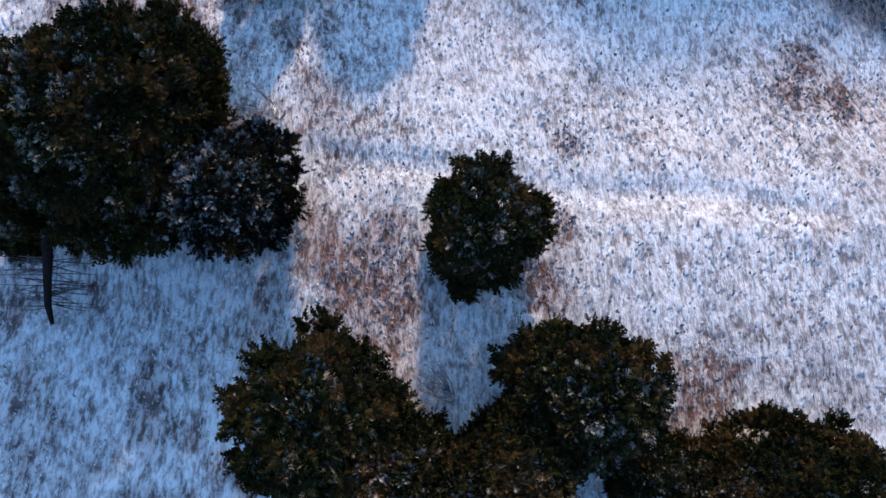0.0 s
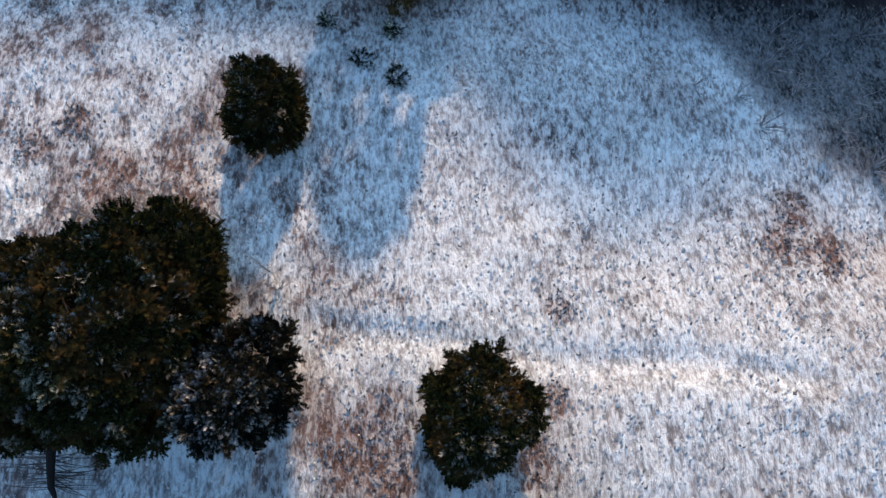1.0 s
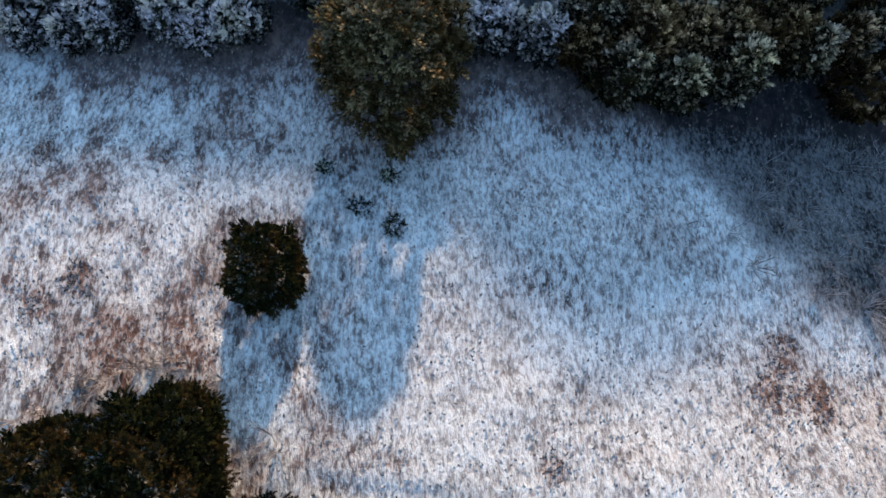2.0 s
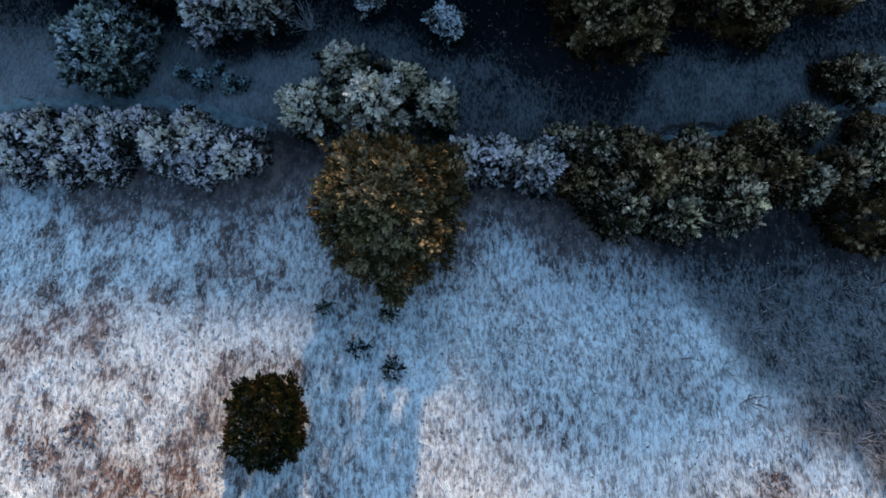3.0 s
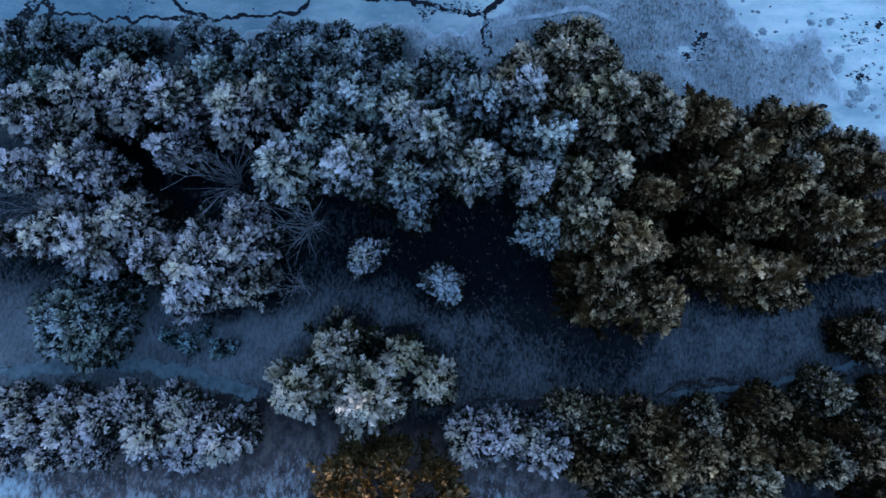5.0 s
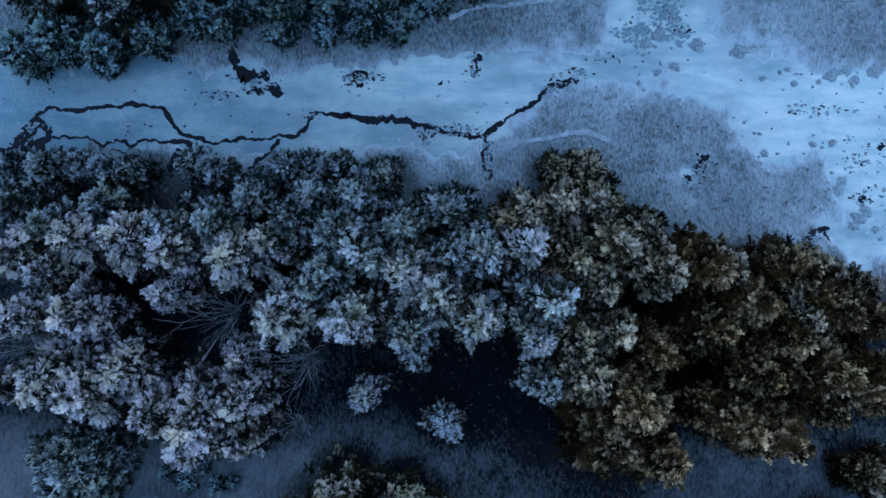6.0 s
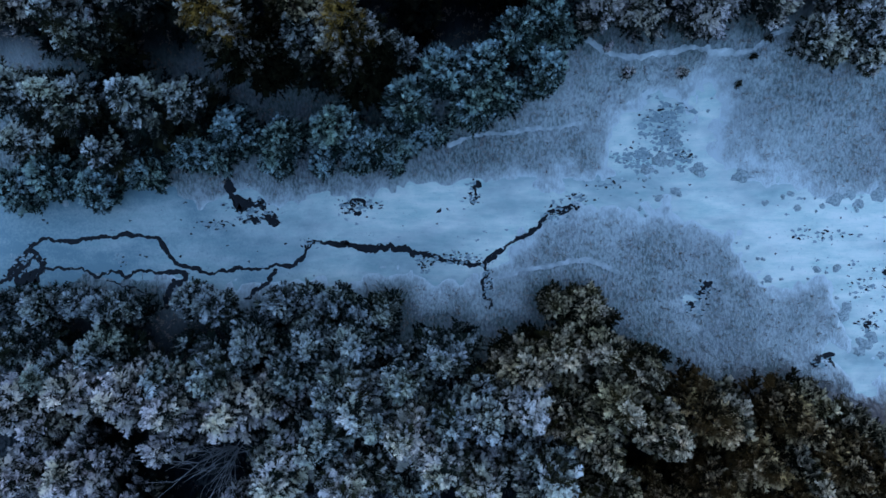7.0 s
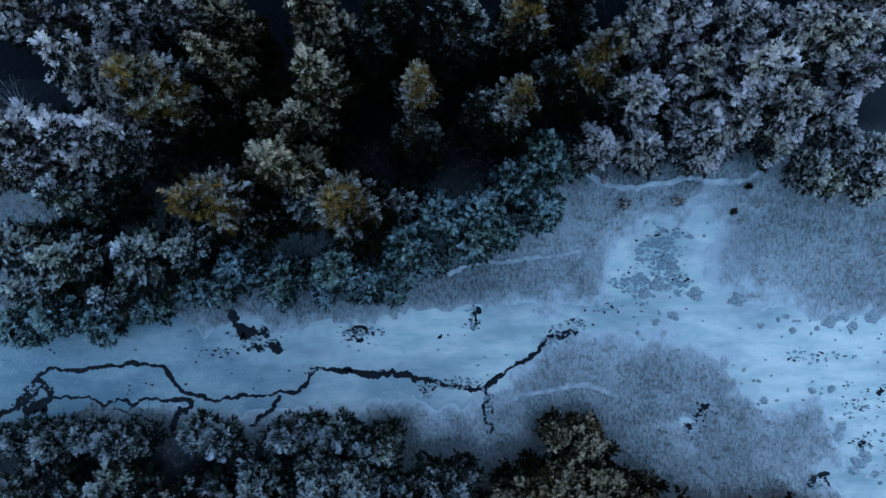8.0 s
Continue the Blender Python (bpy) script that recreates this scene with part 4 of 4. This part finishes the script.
SPECKS += ((21.2, 69.9, 0.8, 1.2, 30), (20.3, 68.7, 0.6, 0.5, 12), (34.6, 70.6, 2.2, 1.6, 30), (34.8, 67.2, 1.0, 1.0, 16), (31.0, 74.4, 4.0, 0.7, 26), (-33.0, 72.4, 0.9, 1.0, 26), (-25.0, 72.8, 1.6, 0.8, 8), (3.0, 77.6, 0.6, 0.8, 16), (11.4, 77.4, 1.6, 0.5, 18), (14.0, 78.6, 2.2, 0.5, 10), (30.6, 64.3, 1.0, 0.5, 16), (-10.0, 74.0, 0.8, 0.3, 14), (37.0, 66.0, 1.5, 1.5, 14))


def ice_specks(name, material, label, seed, share, small, large, loose, clusters=SPECKS):
    """Small ragged puddles scattered over the ice."""
    rng = np.random.default_rng(seed)
    spots = [(x + rng.normal(0, 0.55) * a, y + rng.normal(0, 0.55) * b_, rng.uniform(small, large)) for x, y, a, b_, n in clusters for _ in range(int(n * share))]
    spots += [(x, y, rng.uniform(small, large)) for x, y in zip(rng.uniform(-38, 40, loose), rng.uniform(62, 85, loose)) if off_ice(np.array([x]), np.array([y]))[0] < -0.4]
    verts, faces = [], []
    for x, y, r in spots:
        s, turn, wide = int(rng.integers(7, 11)), rng.uniform(0, 6), rng.uniform(0.9, 2.2)
        z = max(W + 0.02, land_at(x, y) + 0.03) + rng.uniform(0, 0.012)
        o = len(verts)
        verts.append((x, y, z))
        for a in range(s):
            w = turn + 6.283 * a / s
            q = r * rng.uniform(0.3, 1.4)
            verts.append((x + wide * q * math.cos(w), y + q * math.sin(w), z))
        faces += [(o, o + 1 + a, o + 1 + (a + 1) % s) for a in range(s)]
    tagged(new(name, mesh_of(name, verts, faces, material)), label, "water", kind="stuff")


ice_specks("ice_puddle_patch", WATER, "small dark holes scattered over the rimed ice", 44, 1.1, 0.025, 0.11, 160, SPECKS[3:])
ice_specks("thin_ice_patch", THIN_ICE, "grey patches of thin ice in the rimed ice", 45, 0.9, 0.04, 0.16, 300)
ice_specks("thin_ice_patch", THIN_ICE, "grey sheets of thin ice where the stream bends", 48, 2.2, 0.05, 0.24, 0, ((18.4, 84.2, 1.5, 1.2, 26), (18.3, 82.4, 1.5, 1.2, 26), (16.0, 80.6, 1.6, 1.0, 24), (19.6, 80.4, 1.0, 0.8, 10)))
ice_specks("ice_puddle_patch", WATER, "small dark holes where the stream bends", 49, 1.0, 0.03, 0.10, 0, ((18.4, 84.0, 1.3, 1.0, 30), (18.6, 82.4, 1.2, 1.0, 20), (16.2, 81.0, 1.3, 0.8, 14)))


def ice_tufts():
    """Low rimed sedge tufts that stand in the ice along its shores."""
    rng = np.random.default_rng(46)
    x, y = rng.uniform(-36, 40, 9000), rng.uniform(62, 86, 9000)
    d = off_ice(x, y)
    keep = (d < -0.1) & (d > -2.2) & (rng.uniform(0, 1, 9000) < np.exp(d * 1.6) * 0.5) & (x > 10) & (vnoise(x, y, 4.0, 47) > 0.45)
    verts, faces = [], []
    tufts = [(px, py, 0.08 + 0.30 * rng.uniform() ** 2.5) for px, py in zip(x[keep], y[keep])]
    tufts += [(24.6, 79.1, 0.7), (21.1, 79.6, 0.6), (32.0, 77.3, 0.6), (33.2, 77.7, 0.5), (35.5, 77.6, 0.6), (32.4, 68.0, 0.55), (32.9, 68.6, 0.4), (34.4, 65.6, 0.6), (34.9, 66.2, 0.45), (33.9, 65.0, 0.4), (18.0, 80.4, 0.6), (16.9, 79.6, 0.5), (19.2, 81.8, 0.5)]
    for px, py, r in tufts:
        o, s = len(verts), int(rng.integers(10, 15))
        turn, wide = rng.uniform(0, 6), rng.uniform(0.9, 1.5)
        verts.append((px, py, W + 0.10 + 0.15 * r))
        for ring, h in ((0.55, 0.07 + 0.1 * r), (1.0, -0.01)):
            for a in range(s):
                w, q = turn + 6.283 * a / s, r * ring * rng.uniform(0.6, 1.35)
                verts.append((px + wide * q * math.cos(w), py + q * math.sin(w), W + h))
        for a in range(s):
            b_ = (a + 1) % s
            faces += [(o, o + 1 + a, o + 1 + b_), (o + 1 + a, o + 1 + s + a, o + 1 + s + b_), (o + 1 + a, o + 1 + s + b_, o + 1 + b_)]
    tagged(new("sedge_tuft_patch", mesh_of("sedge_tuft_patch", verts, faces, SEDGE_TUFT, smooth_shade=True)), "grey-green sedge tufts standing in the rimed ice", "grass", kind="stuff")


ice_tufts()
PATHS = (  # trodden lines through the frost: points, width
    (((10.7, 90.1), (12.9, 88.7), (15.2, 88.0), (17.4, 88.3), (20.0, 89.1), (24.0, 88.3), (27.0, 90.1), (29.1, 91.1), (31.8, 90.9)), 0.38),
    (((-0.5, 81.4), (4.5, 82.5), (8.6, 82.9), (11.8, 83.3)), 0.30),
    (((4.9, 71.1), (8.1, 71.8), (11.8, 72.7), (14.6, 71.5)), 0.38),
    (((-44, 42.9), (-32.6, 43.3), (-28.9, 43.8), (-24.2, 44.1), (-18.7, 43.6), (-15.4, 42.5), (-13.2, 41.8)), 1.0),
    (((18.4, 41.9), (22.0, 42.2), (26.2, 42.9), (30.4, 44.0), (34.2, 44.9), (42.0, 45.6)), 0.45),
)


def off_path(x, y):
    d = np.full(np.shape(x), 1e3)
    for pts, width in PATHS:
        for a, b_ in zip(pts, pts[1:]):
            d = np.minimum(d, to_run(x, y, *a, *b_) - width / 2)
    return d


for k, (pts, width) in enumerate(PATHS):
    strip("foot_path", pts, width, PATH_MAT if pts[0][1] > 60 else VALLEY_PATH_MAT, "narrow trodden path pale with frost", ragged=0.34, seed=60 + k, lift=0.075, passes=240)
DITCHES = (
    (((-16.2, 41.8), (-14.3, 41.6), (-12.3, 41.2), (-10.5, 41.0)), 0.6),
    (((1.0, 41.4), (5.6, 41.3), (8.2, 41.3), (10.3, 41.8)), 0.35),
    (((17.2, 41.6), (18.2, 42.5), (19.8, 42.8), (21.3, 42.5), (23.5, 41.8)), 0.28),
    (((21.0, 42.9), (22.2, 43.1), (23.8, 42.7)), 0.3),
)
for k, (pts, width) in enumerate(DITCHES):
    strip("ditch", pts, width, MUD, "narrow dark ditch along the hedge", ragged=0.5, seed=80 + k, lift=0.04, category="ditch")
# ---- trees of the meadow ----
plant([MEADOW[0]], "evergreen_tree", "dome", "green", "large dark green evergreen tree with brownish, barely frosted crown", "tree", "", 5.7, 9.0, 21000, 0.26, 1, 3)
plant(MEADOW[1:2], "evergreen_tree", "dome", "shady", "evergreen tree with grey-green frosted sprays beside a larger one", "tree", "trees in the meadow", 3.4, 6.6, 7000, 0.25, 1, 40)
plant(MEADOW[2:4], "evergreen_tree", "dome", "green", "dark evergreen tree with grey-green frosted sprays in the meadow", "tree", "trees in the meadow", 3.0, 6.5, 6000, 0.25, 3, 4)
plant(MEADOW[4:], "round_evergreen", "bush", "green", "rounded dark evergreen standing in frosted grass", "tree", "round trees in the meadow", 3.0, 5.8, 7000, 0.25, 3, 5)
plant(YELLOW, "spreading_evergreen", "broad", "olive", "broad olive-brown evergreen tree at the hedge, free of frost", "tree", "", 5.8, 11.0, 14000, 0.29, 1, 6)
plant(FROSTY, "evergreen_tree", "cone", "cream", "evergreen tree white with rime beside the hedge", "tree", "rimed trees in the hedge", 2.6, 6.0, 2300, 0.34, 3, 7)
HEDGE_LEFT = [(x, y - 0.55, r * 0.89, h * 0.95) for x, y, r, h in HEDGE_LEFT]
plant(HEDGE_LEFT, "hedge_bush", "bush", "lilac", "rounded hedge bush white with rime", "bush", "hedge bushes", 2.1, 3.5, 1400, 0.32, 3, 8)
plant(HEDGE_RIGHT[:3], "hedge_bush", "bush", "lilac", "rounded hedge bush white with rime", "bush", "hedge bushes", 2.1, 3.5, 1400, 0.32, 3, 8)
plant(HEDGE_RIGHT[4::2], "hedge_bush", "bush", "half", "dark green hedge bush with frosted tips", "bush", "hedge bushes", 2.3, 4.6, 1500, 0.33, 3, 9)
plant(HEDGE_RIGHT[3::2], "hedge_bush", "bush", "dusk", "dark olive hedge bush almost free of frost", "bush", "hedge bushes", 2.3, 4.6, 1500, 0.33, 3, 19)
plant(BUSH_RIGHT, "evergreen_bush", "bush", "half", "low dark bush with frosted tips on the valley grass", "bush", "", 2.0, 2.6, 1000, 0.38, 1, 10)
plant([(-20.4, 9.6, 3.5, 7.0), (-23.6, 7.4, 2.8, 6.2)], "evergreen_tree", "dome", "green", "dark evergreen tree with grey-green frosted sprays in the meadow", "tree", "trees in the meadow", 3.0, 6.5, 6000, 0.25, 3, 4)
# unseen conifers further west, added to keep sun off the valley's left end
plant([(-43, 47, 2.6, 8.5), (-46, 50, 2.5, 9), (-44, 53.5, 2.6, 9), (-48, 55, 2.6, 10), (-43, 58, 2.4, 9), (-48, 61, 2.5, 9), (-52, 48, 2.6, 9)], "conifer", "cone", "rime", "conifer with a rime-white crown at the wood's edge", "tree", "conifers of the southern wood", 2.4, 8.0, 2300, 0.35, 4, 11)
# ---- wood between the valley grass and the stream ----
plant(WOOD_WEST, "conifer", "cone", "lilac", "conifer with a rime-white crown at the wood's edge", "tree", "conifers of the southern wood", 2.4, 8.0, 2300, 0.35, 4, 11)
plant([(-25.1, 47.7, 3.9, 4.8)], "round_evergreen", "bush", "bank", "rounded blue-green rimed evergreen at the wood's edge", "tree", "", 3.8, 4.8, 5200, 0.29, 1, 35)
plant([(-18.4, 45.8, 0.9, 0.9), (-16.2, 45.2, 0.8, 0.8), (-19.9, 46.4, 0.7, 0.7), (-15.0, 45.6, 0.6, 0.7), (-17.3, 46.6, 0.6, 0.6)], "scrub_bush", "bush", "scrub", "low blue-grey rimed scrub bush on the valley grass", "bush", "scrub in the valley", 0.8, 0.8, 300, 0.22, 3, 36)
MID_LEFT, MID_RIGHT = [t for t in WOOD_MID if t[0] < 8], [t for t in WOOD_MID if t[0] >= 8]
plant(MID_LEFT[::2], "conifer", "cone", "rime", "conifer with a rime-white crown in the dense wood", "tree", "conifers of the southern wood", 2.3, 10.5, 2300, 0.35, 4, 12)
plant(MID_LEFT[1::2], "conifer", "cone", "thin", "conifer with a grey, thinly rimed crown in the dense wood", "tree", "conifers of the southern wood", 2.3, 10.5, 2300, 0.35, 4, 23)
plant(MID_RIGHT, "conifer", "cone", "half", "olive-grey conifer with creamy frosted tips in the dense wood", "tree", "conifers of the southern wood", 2.3, 10.5, 2300, 0.35, 4, 29)
plant(WOOD_OLIVE, "conifer", "cone", "dusk", "olive-green conifer with thinly frosted tips", "tree", "conifers of the southern wood", 2.8, 9.5, 2800, 0.38, 2, 13)
plant(WOOD_EAST, "conifer", "cone", "dusk", "dark conifer with sparse frosted tips", "tree", "conifers of the southern wood", 2.3, 9.0, 2000, 0.35, 4, 14)
plant(WOOD_BANK, "conifer", "cone", "bank", "rimed conifer above the frozen stream", "tree", "conifers of the southern wood", 2.4, 8.5, 2300, 0.35, 4, 15)
plant(WOOD_BANK_EAST, "conifer", "cone", "half", "half-frosted conifer above the marsh", "tree", "conifers of the southern wood", 2.3, 8.5, 2100, 0.35, 4, 16)
SHORE = [(-37.5, 68.4, 1.7, 3.6), (-35.0, 68.9, 1.4, 3.0), (-32.2, 69.4, 1.5, 3.2), (-29.8, 69.0, 1.6, 3.5), (-27.4, 69.3, 1.3, 2.8), (-25.0, 68.7, 1.6, 3.4), (-23.2, 68.9, 1.2, 2.6),
         (-18.6, 69.5, 1.4, 3.0), (-17.0, 68.9, 1.5, 3.3), (-11.9, 69.2, 1.5, 3.2), (-9.8, 69.6, 1.2, 2.6), (-7.6, 69.3, 1.5, 3.4)]
plant(SHORE, "scrub_bush", "bush", "bank", "low blue-grey rimed bush at the edge of the ice", "bush", "bushes along the ice", 1.5, 3.2, 900, 0.34, 3, 24)
# ---- wood beyond the stream ----
plant([t for t in NORTH_WEST if t[1] > 88.5 and t[0] > -12.5], "tall_conifer", "spire", "half", "tall dark conifer with half-rimed branch tips", "tree", "conifers of the northern wood", 2.1, 13.0, 2300, 0.33, 3, 28)
plant([t for t in NORTH_WEST if t[1] > 88.5 and t[0] <= -12.5], "tall_conifer", "spire", "lilac", "tall conifer with rimed branch tips", "tree", "conifers of the northern wood", 2.1, 13.0, 2300, 0.33, 4, 17)
plant([t for t in NORTH_WEST if t[1] <= 88.5], "tall_conifer", "spire", "thin", "tall conifer with rimed branch tips", "tree", "conifers of the northern wood", 2.1, 13.0, 2300, 0.33, 4, 25)
plant(NORTH_GOLD, "tall_conifer", "spire", "gold", "tall conifer, its sunlit top painted golden-green", "tree", "conifers of the northern wood", 2.3, 15.5, 2500, 0.34, 3, 18)
plant(NORTH_MID, "tall_conifer", "spire", "shady", "tall dark conifer with thin rime", "tree", "conifers of the northern wood", 1.8, 11.5, 1800, 0.40, 3, 19)
plant(NORTH_SCRUB, "scrub_bush", "bush", "scrub", "blue-grey rimed scrub bush on the bank", "bush", "scrub on the northern bank", 1.8, 4.5, 900, 0.36, 3, 20)
plant(NORTH_EAST, "conifer", "cone", "lilac", "rimed conifer behind the valley path", "tree", "conifers of the northern wood", 2.1, 8.0, 2000, 0.35, 4, 21)
plant(NORTH_BUSHES, "scrub_bush", "bush", "rime", "low rimed bush beside the path", "bush", "bushes by the path", 1.5, 3.0, 750, 0.34, 2, 22)

plant([(-7.5, 28.3, 0.75, 0.9), (-3.1, 27.9, 0.7, 0.9), (-4.9, 25.5, 0.9, 0.6), (-2.5, 24.1, 0.9, 0.6)], "low_bush", "bush", "bank", "low blue-grey frosted bush in the meadow grass", "bush", "low bushes in the meadow", 0.8, 0.8, 260, 0.22, 2, 27)
plant([(15.0, 87.0, 0.5, 0.7), (19.3, 87.2, 0.5, 0.7), (33.5, 87.0, 0.6, 0.8), (13.4, 88.9, 0.4, 0.6)], "scrub_bush", "bush", "lilac", "small rimed bush beside the path", "bush", "bushes by the path", 0.8, 0.8, 260, 0.22, 2, 31)
plant([(25.8, 89.5, 0.35, 0.4), (24.7, 88.2, 0.3, 0.4), (23.9, 86.3, 0.3, 0.35)], "low_bush", "bush", "shady", "small dark tuft in the rimed sedge", "bush", "dark tufts by the path", 0.8, 0.8, 260, 0.22, 2, 32)
# low scrub between the northern wood and the ice
rng = np.random.default_rng(64)
EDGE = ((-32, 77.4), (-27, 77.8), (-23.8, 78.8), (-18, 79.5), (-9.6, 79.7), (-3.1, 79.5), (2.0, 81.6), (6.0, 84.4), (9.0, 87.2), (11.0, 89.6))
LOW_SCRUB = []
for bx in np.arange(-32, 11, 0.62):
    shore = float(np.interp(bx, [p[0] for p in EDGE], [p[1] for p in EDGE]))
    r = float(rng.uniform(0.55, 1.15))
    LOW_SCRUB.append((float(bx + rng.normal(0, 0.3)), shore + 0.2 + float(rng.uniform(0, 2.6)), r, r * float(rng.uniform(1.1, 1.7))))
plant(LOW_SCRUB, "scrub_bush", "bush", "scrub", "low blue-grey rimed scrub bush on the bank", "bush", "scrub on the northern bank", 1.2, 1.8, 420, 0.30, 3, 26)

# ---- leafless shrubs ----
plant_shrubs([(-7.6, 3.9, 1.0), (-9.5, 11.0, 0.9), (-9.0, 10.2, 0.7), (-16.8, 15.2, 0.9), (-15.0, 15.0, 0.9), (-14.3, 14.3, 0.8), (-23.7, 12.4, 1.1), (-21.6, 13.4, 1.0), (-19.0, 14.6, 1.0), (-17.9, 14.9, 0.9), (-20.4, 14.0, 1.1), (-12.9, 14.2, 0.8), (-25.2, 11.6, 1.0)],
             "bare_shrub", "leafless brown shrub in the frosted meadow", "bare shrubs in the meadow", 2.6, 0.8, 11, 3, TWIG, 3, 30, 0.05, tilt=38)
plant_shrubs([(0.1, -5.6, 1.35), (-1.6, -5.0, 1.0), (-2.2, -4.4, 0.9), (1.6, -5.2, 0.9)],
             "bare_shrub", "leafless grey shrub between two dark evergreens", "bare shrubs in the meadow", 3.6, 0.5, 12, 3, TWIG, 2, 31, 0.055, tilt=50)
plant_shrubs([(20.6, 29.1, 1.0), (24.2, 26.7, 1.2), (26.2, 24.4, 1.0), (23.4, 21.9, 1.2), (30.6, 24.7, 1.1), (31.2, 19.0, 1.2), (32.7, 22.0, 1.0), (32.8, 30.0, 1.0), (18.6, 24.8, 0.7),
              (27.9, 19.8, 1.0), (22.0, 24.4, 0.9), (34.9, 30.1, 1.1), (27.3, 28.3, 0.9), (29.9, 30.0, 1.0), (28.4, 26.4, 0.9), (34.6, 26.0, 1.0), (35.5, 19.5, 1.1), (29.4, 22.2, 0.9), (25.4, 29.6, 0.9), (33.6, 17.2, 1.0)],
             "thicket_shrub", "leafless shrub of the frosted thicket", "bare shrubs of the thicket", 2.3, 0.8, 9, 3, TWIG, 4, 32, 0.045)
plant_shrubs([(-15.4, 58.0, 1.15), (-9.7, 54.7, 1.0), (-10.1, 50.1, 0.6), (-28.9, 56.2, 1.0), (-30.0, 93.5, 1.0)],
             "bare_tree", "leafless tree with rimed twigs among the conifers", "bare trees of the wood", 6.0, 0.34, 16, 3, TWIG_WHITE, 2, 33, 0.04)
plant_shrubs([(4.3, 44.7, 0.6), (6.0, 43.0, 0.55), (9.0, 43.0, 0.7), (11.6, 43.0, 0.7), (-31.5, 44.0, 0.6), (3.4, 46.2, 0.5), (13.4, 43.2, 0.6), (7.4, 44.6, 0.5)],
             "bare_shrub", "small leafless shrub on the valley grass", "bare shrubs of the valley", 2.4, 0.6, 5, 3, TWIG_DARK, 2, 34, 0.035)


def leaning_trunk():
    """A dead, leaning trunk with thin side branches under the large evergreen."""
    x0, y0 = -21.0, -2.1
    root = new("leaning_trunk")
    root.location = (x0, y0, land_at(x0, y0))
    v, f = tube([(0, 0, -0.2), (0.7, 1.3, 1.2), (1.5, 2.7, 2.4), (2.2, 4.0, 3.4), (2.9, 5.4, 4.6)], [0.10, 0.17, 0.21, 0.24, 0.22], 8)
    part_of("trunk", mesh_of("trunk", v, f, DEAD_BARK, smooth_shade=True), root)
    rng = np.random.default_rng(9)
    tubes = []
    for k in range(60):
        u = rng.uniform(0.25, 1.0)
        p = np.array([2.2, 4.0, 3.4]) * u
        s = -1 if rng.uniform() < 0.5 else 1
        q = p + np.array([s * rng.uniform(1.0, 2.6), rng.normal(0, 0.3), rng.normal(0, 0.3)])
        m = (p + q) / 2 + np.array([0, 0, 0.15])
        tubes.append(tube([p, m, q], [0.035, 0.025, 0.012], 3))
    v, f = joined(tubes)
    tagged(part_of("branch_work", mesh_of("branch_work", v, f, TWIG_DARK), root), kind="stuff")
    tagged(root, "dead dark trunk leaning up into a large evergreen", "tree")


leaning_trunk()

# ---- grass ----
gx, gy, rng = scattered(-40, 42, -26, 38, 60000, 51)
ok = ((dark_floor_at(gx, gy) < 0.35) | (gx % 0.01 < 0.003)) & (0.55 * vnoise(gx, gy, 2.6, 61) + 0.45 * vnoise(gx, gy * 0.6, 0.8, 62) > rng.uniform(0.1, 0.8, 60000))
tussocks("meadow_grass", gx[ok], gy[ok], 4, 0.09, 0.06, 3.2, "tufts of frosted withered meadow grass", 52, comb=0.28, dark=0.2, droop=0.12, rime=1.1)
rng = np.random.default_rng(57)
spot = np.array(BROWN)[rng.integers(0, len(BROWN), 1500)]
off = rng.normal(0, 0.62, (1500, 2)) * spot[:, 2:]
tussocks("bracken_patch", spot[:, 0] + off[:, 0], spot[:, 1] + off[:, 1], 5, 0.11, 0.06, 2.4, "red-brown withered bracken between frosted grass", 58, rime=1.0, comb=0.5, material=BRACKEN)
gx, gy, rng = scattered(-40, 42, 36, 56, 3000, 53)
ok = off_path(gx, gy) > 0.25
tussocks("valley_grass", gx[ok], gy[ok], 6, 0.11, 0.035, 1.6, "thin rough grass of the shaded valley", 54, rime=0.6, comb=2.0, dark=0.2)
gx, gy, rng = scattered(-40, 42, 62, 92, 11000, 55)
ok = (off_ice(gx, gy) > 0.9) & (off_path(gx, gy) > 0.25)
tussocks("marsh_grass", gx[ok], gy[ok], 6, 0.20, 0.045, 1.4, "rimed sedge and reeds beside the ice", 56, comb=1.5, dark=0.06)
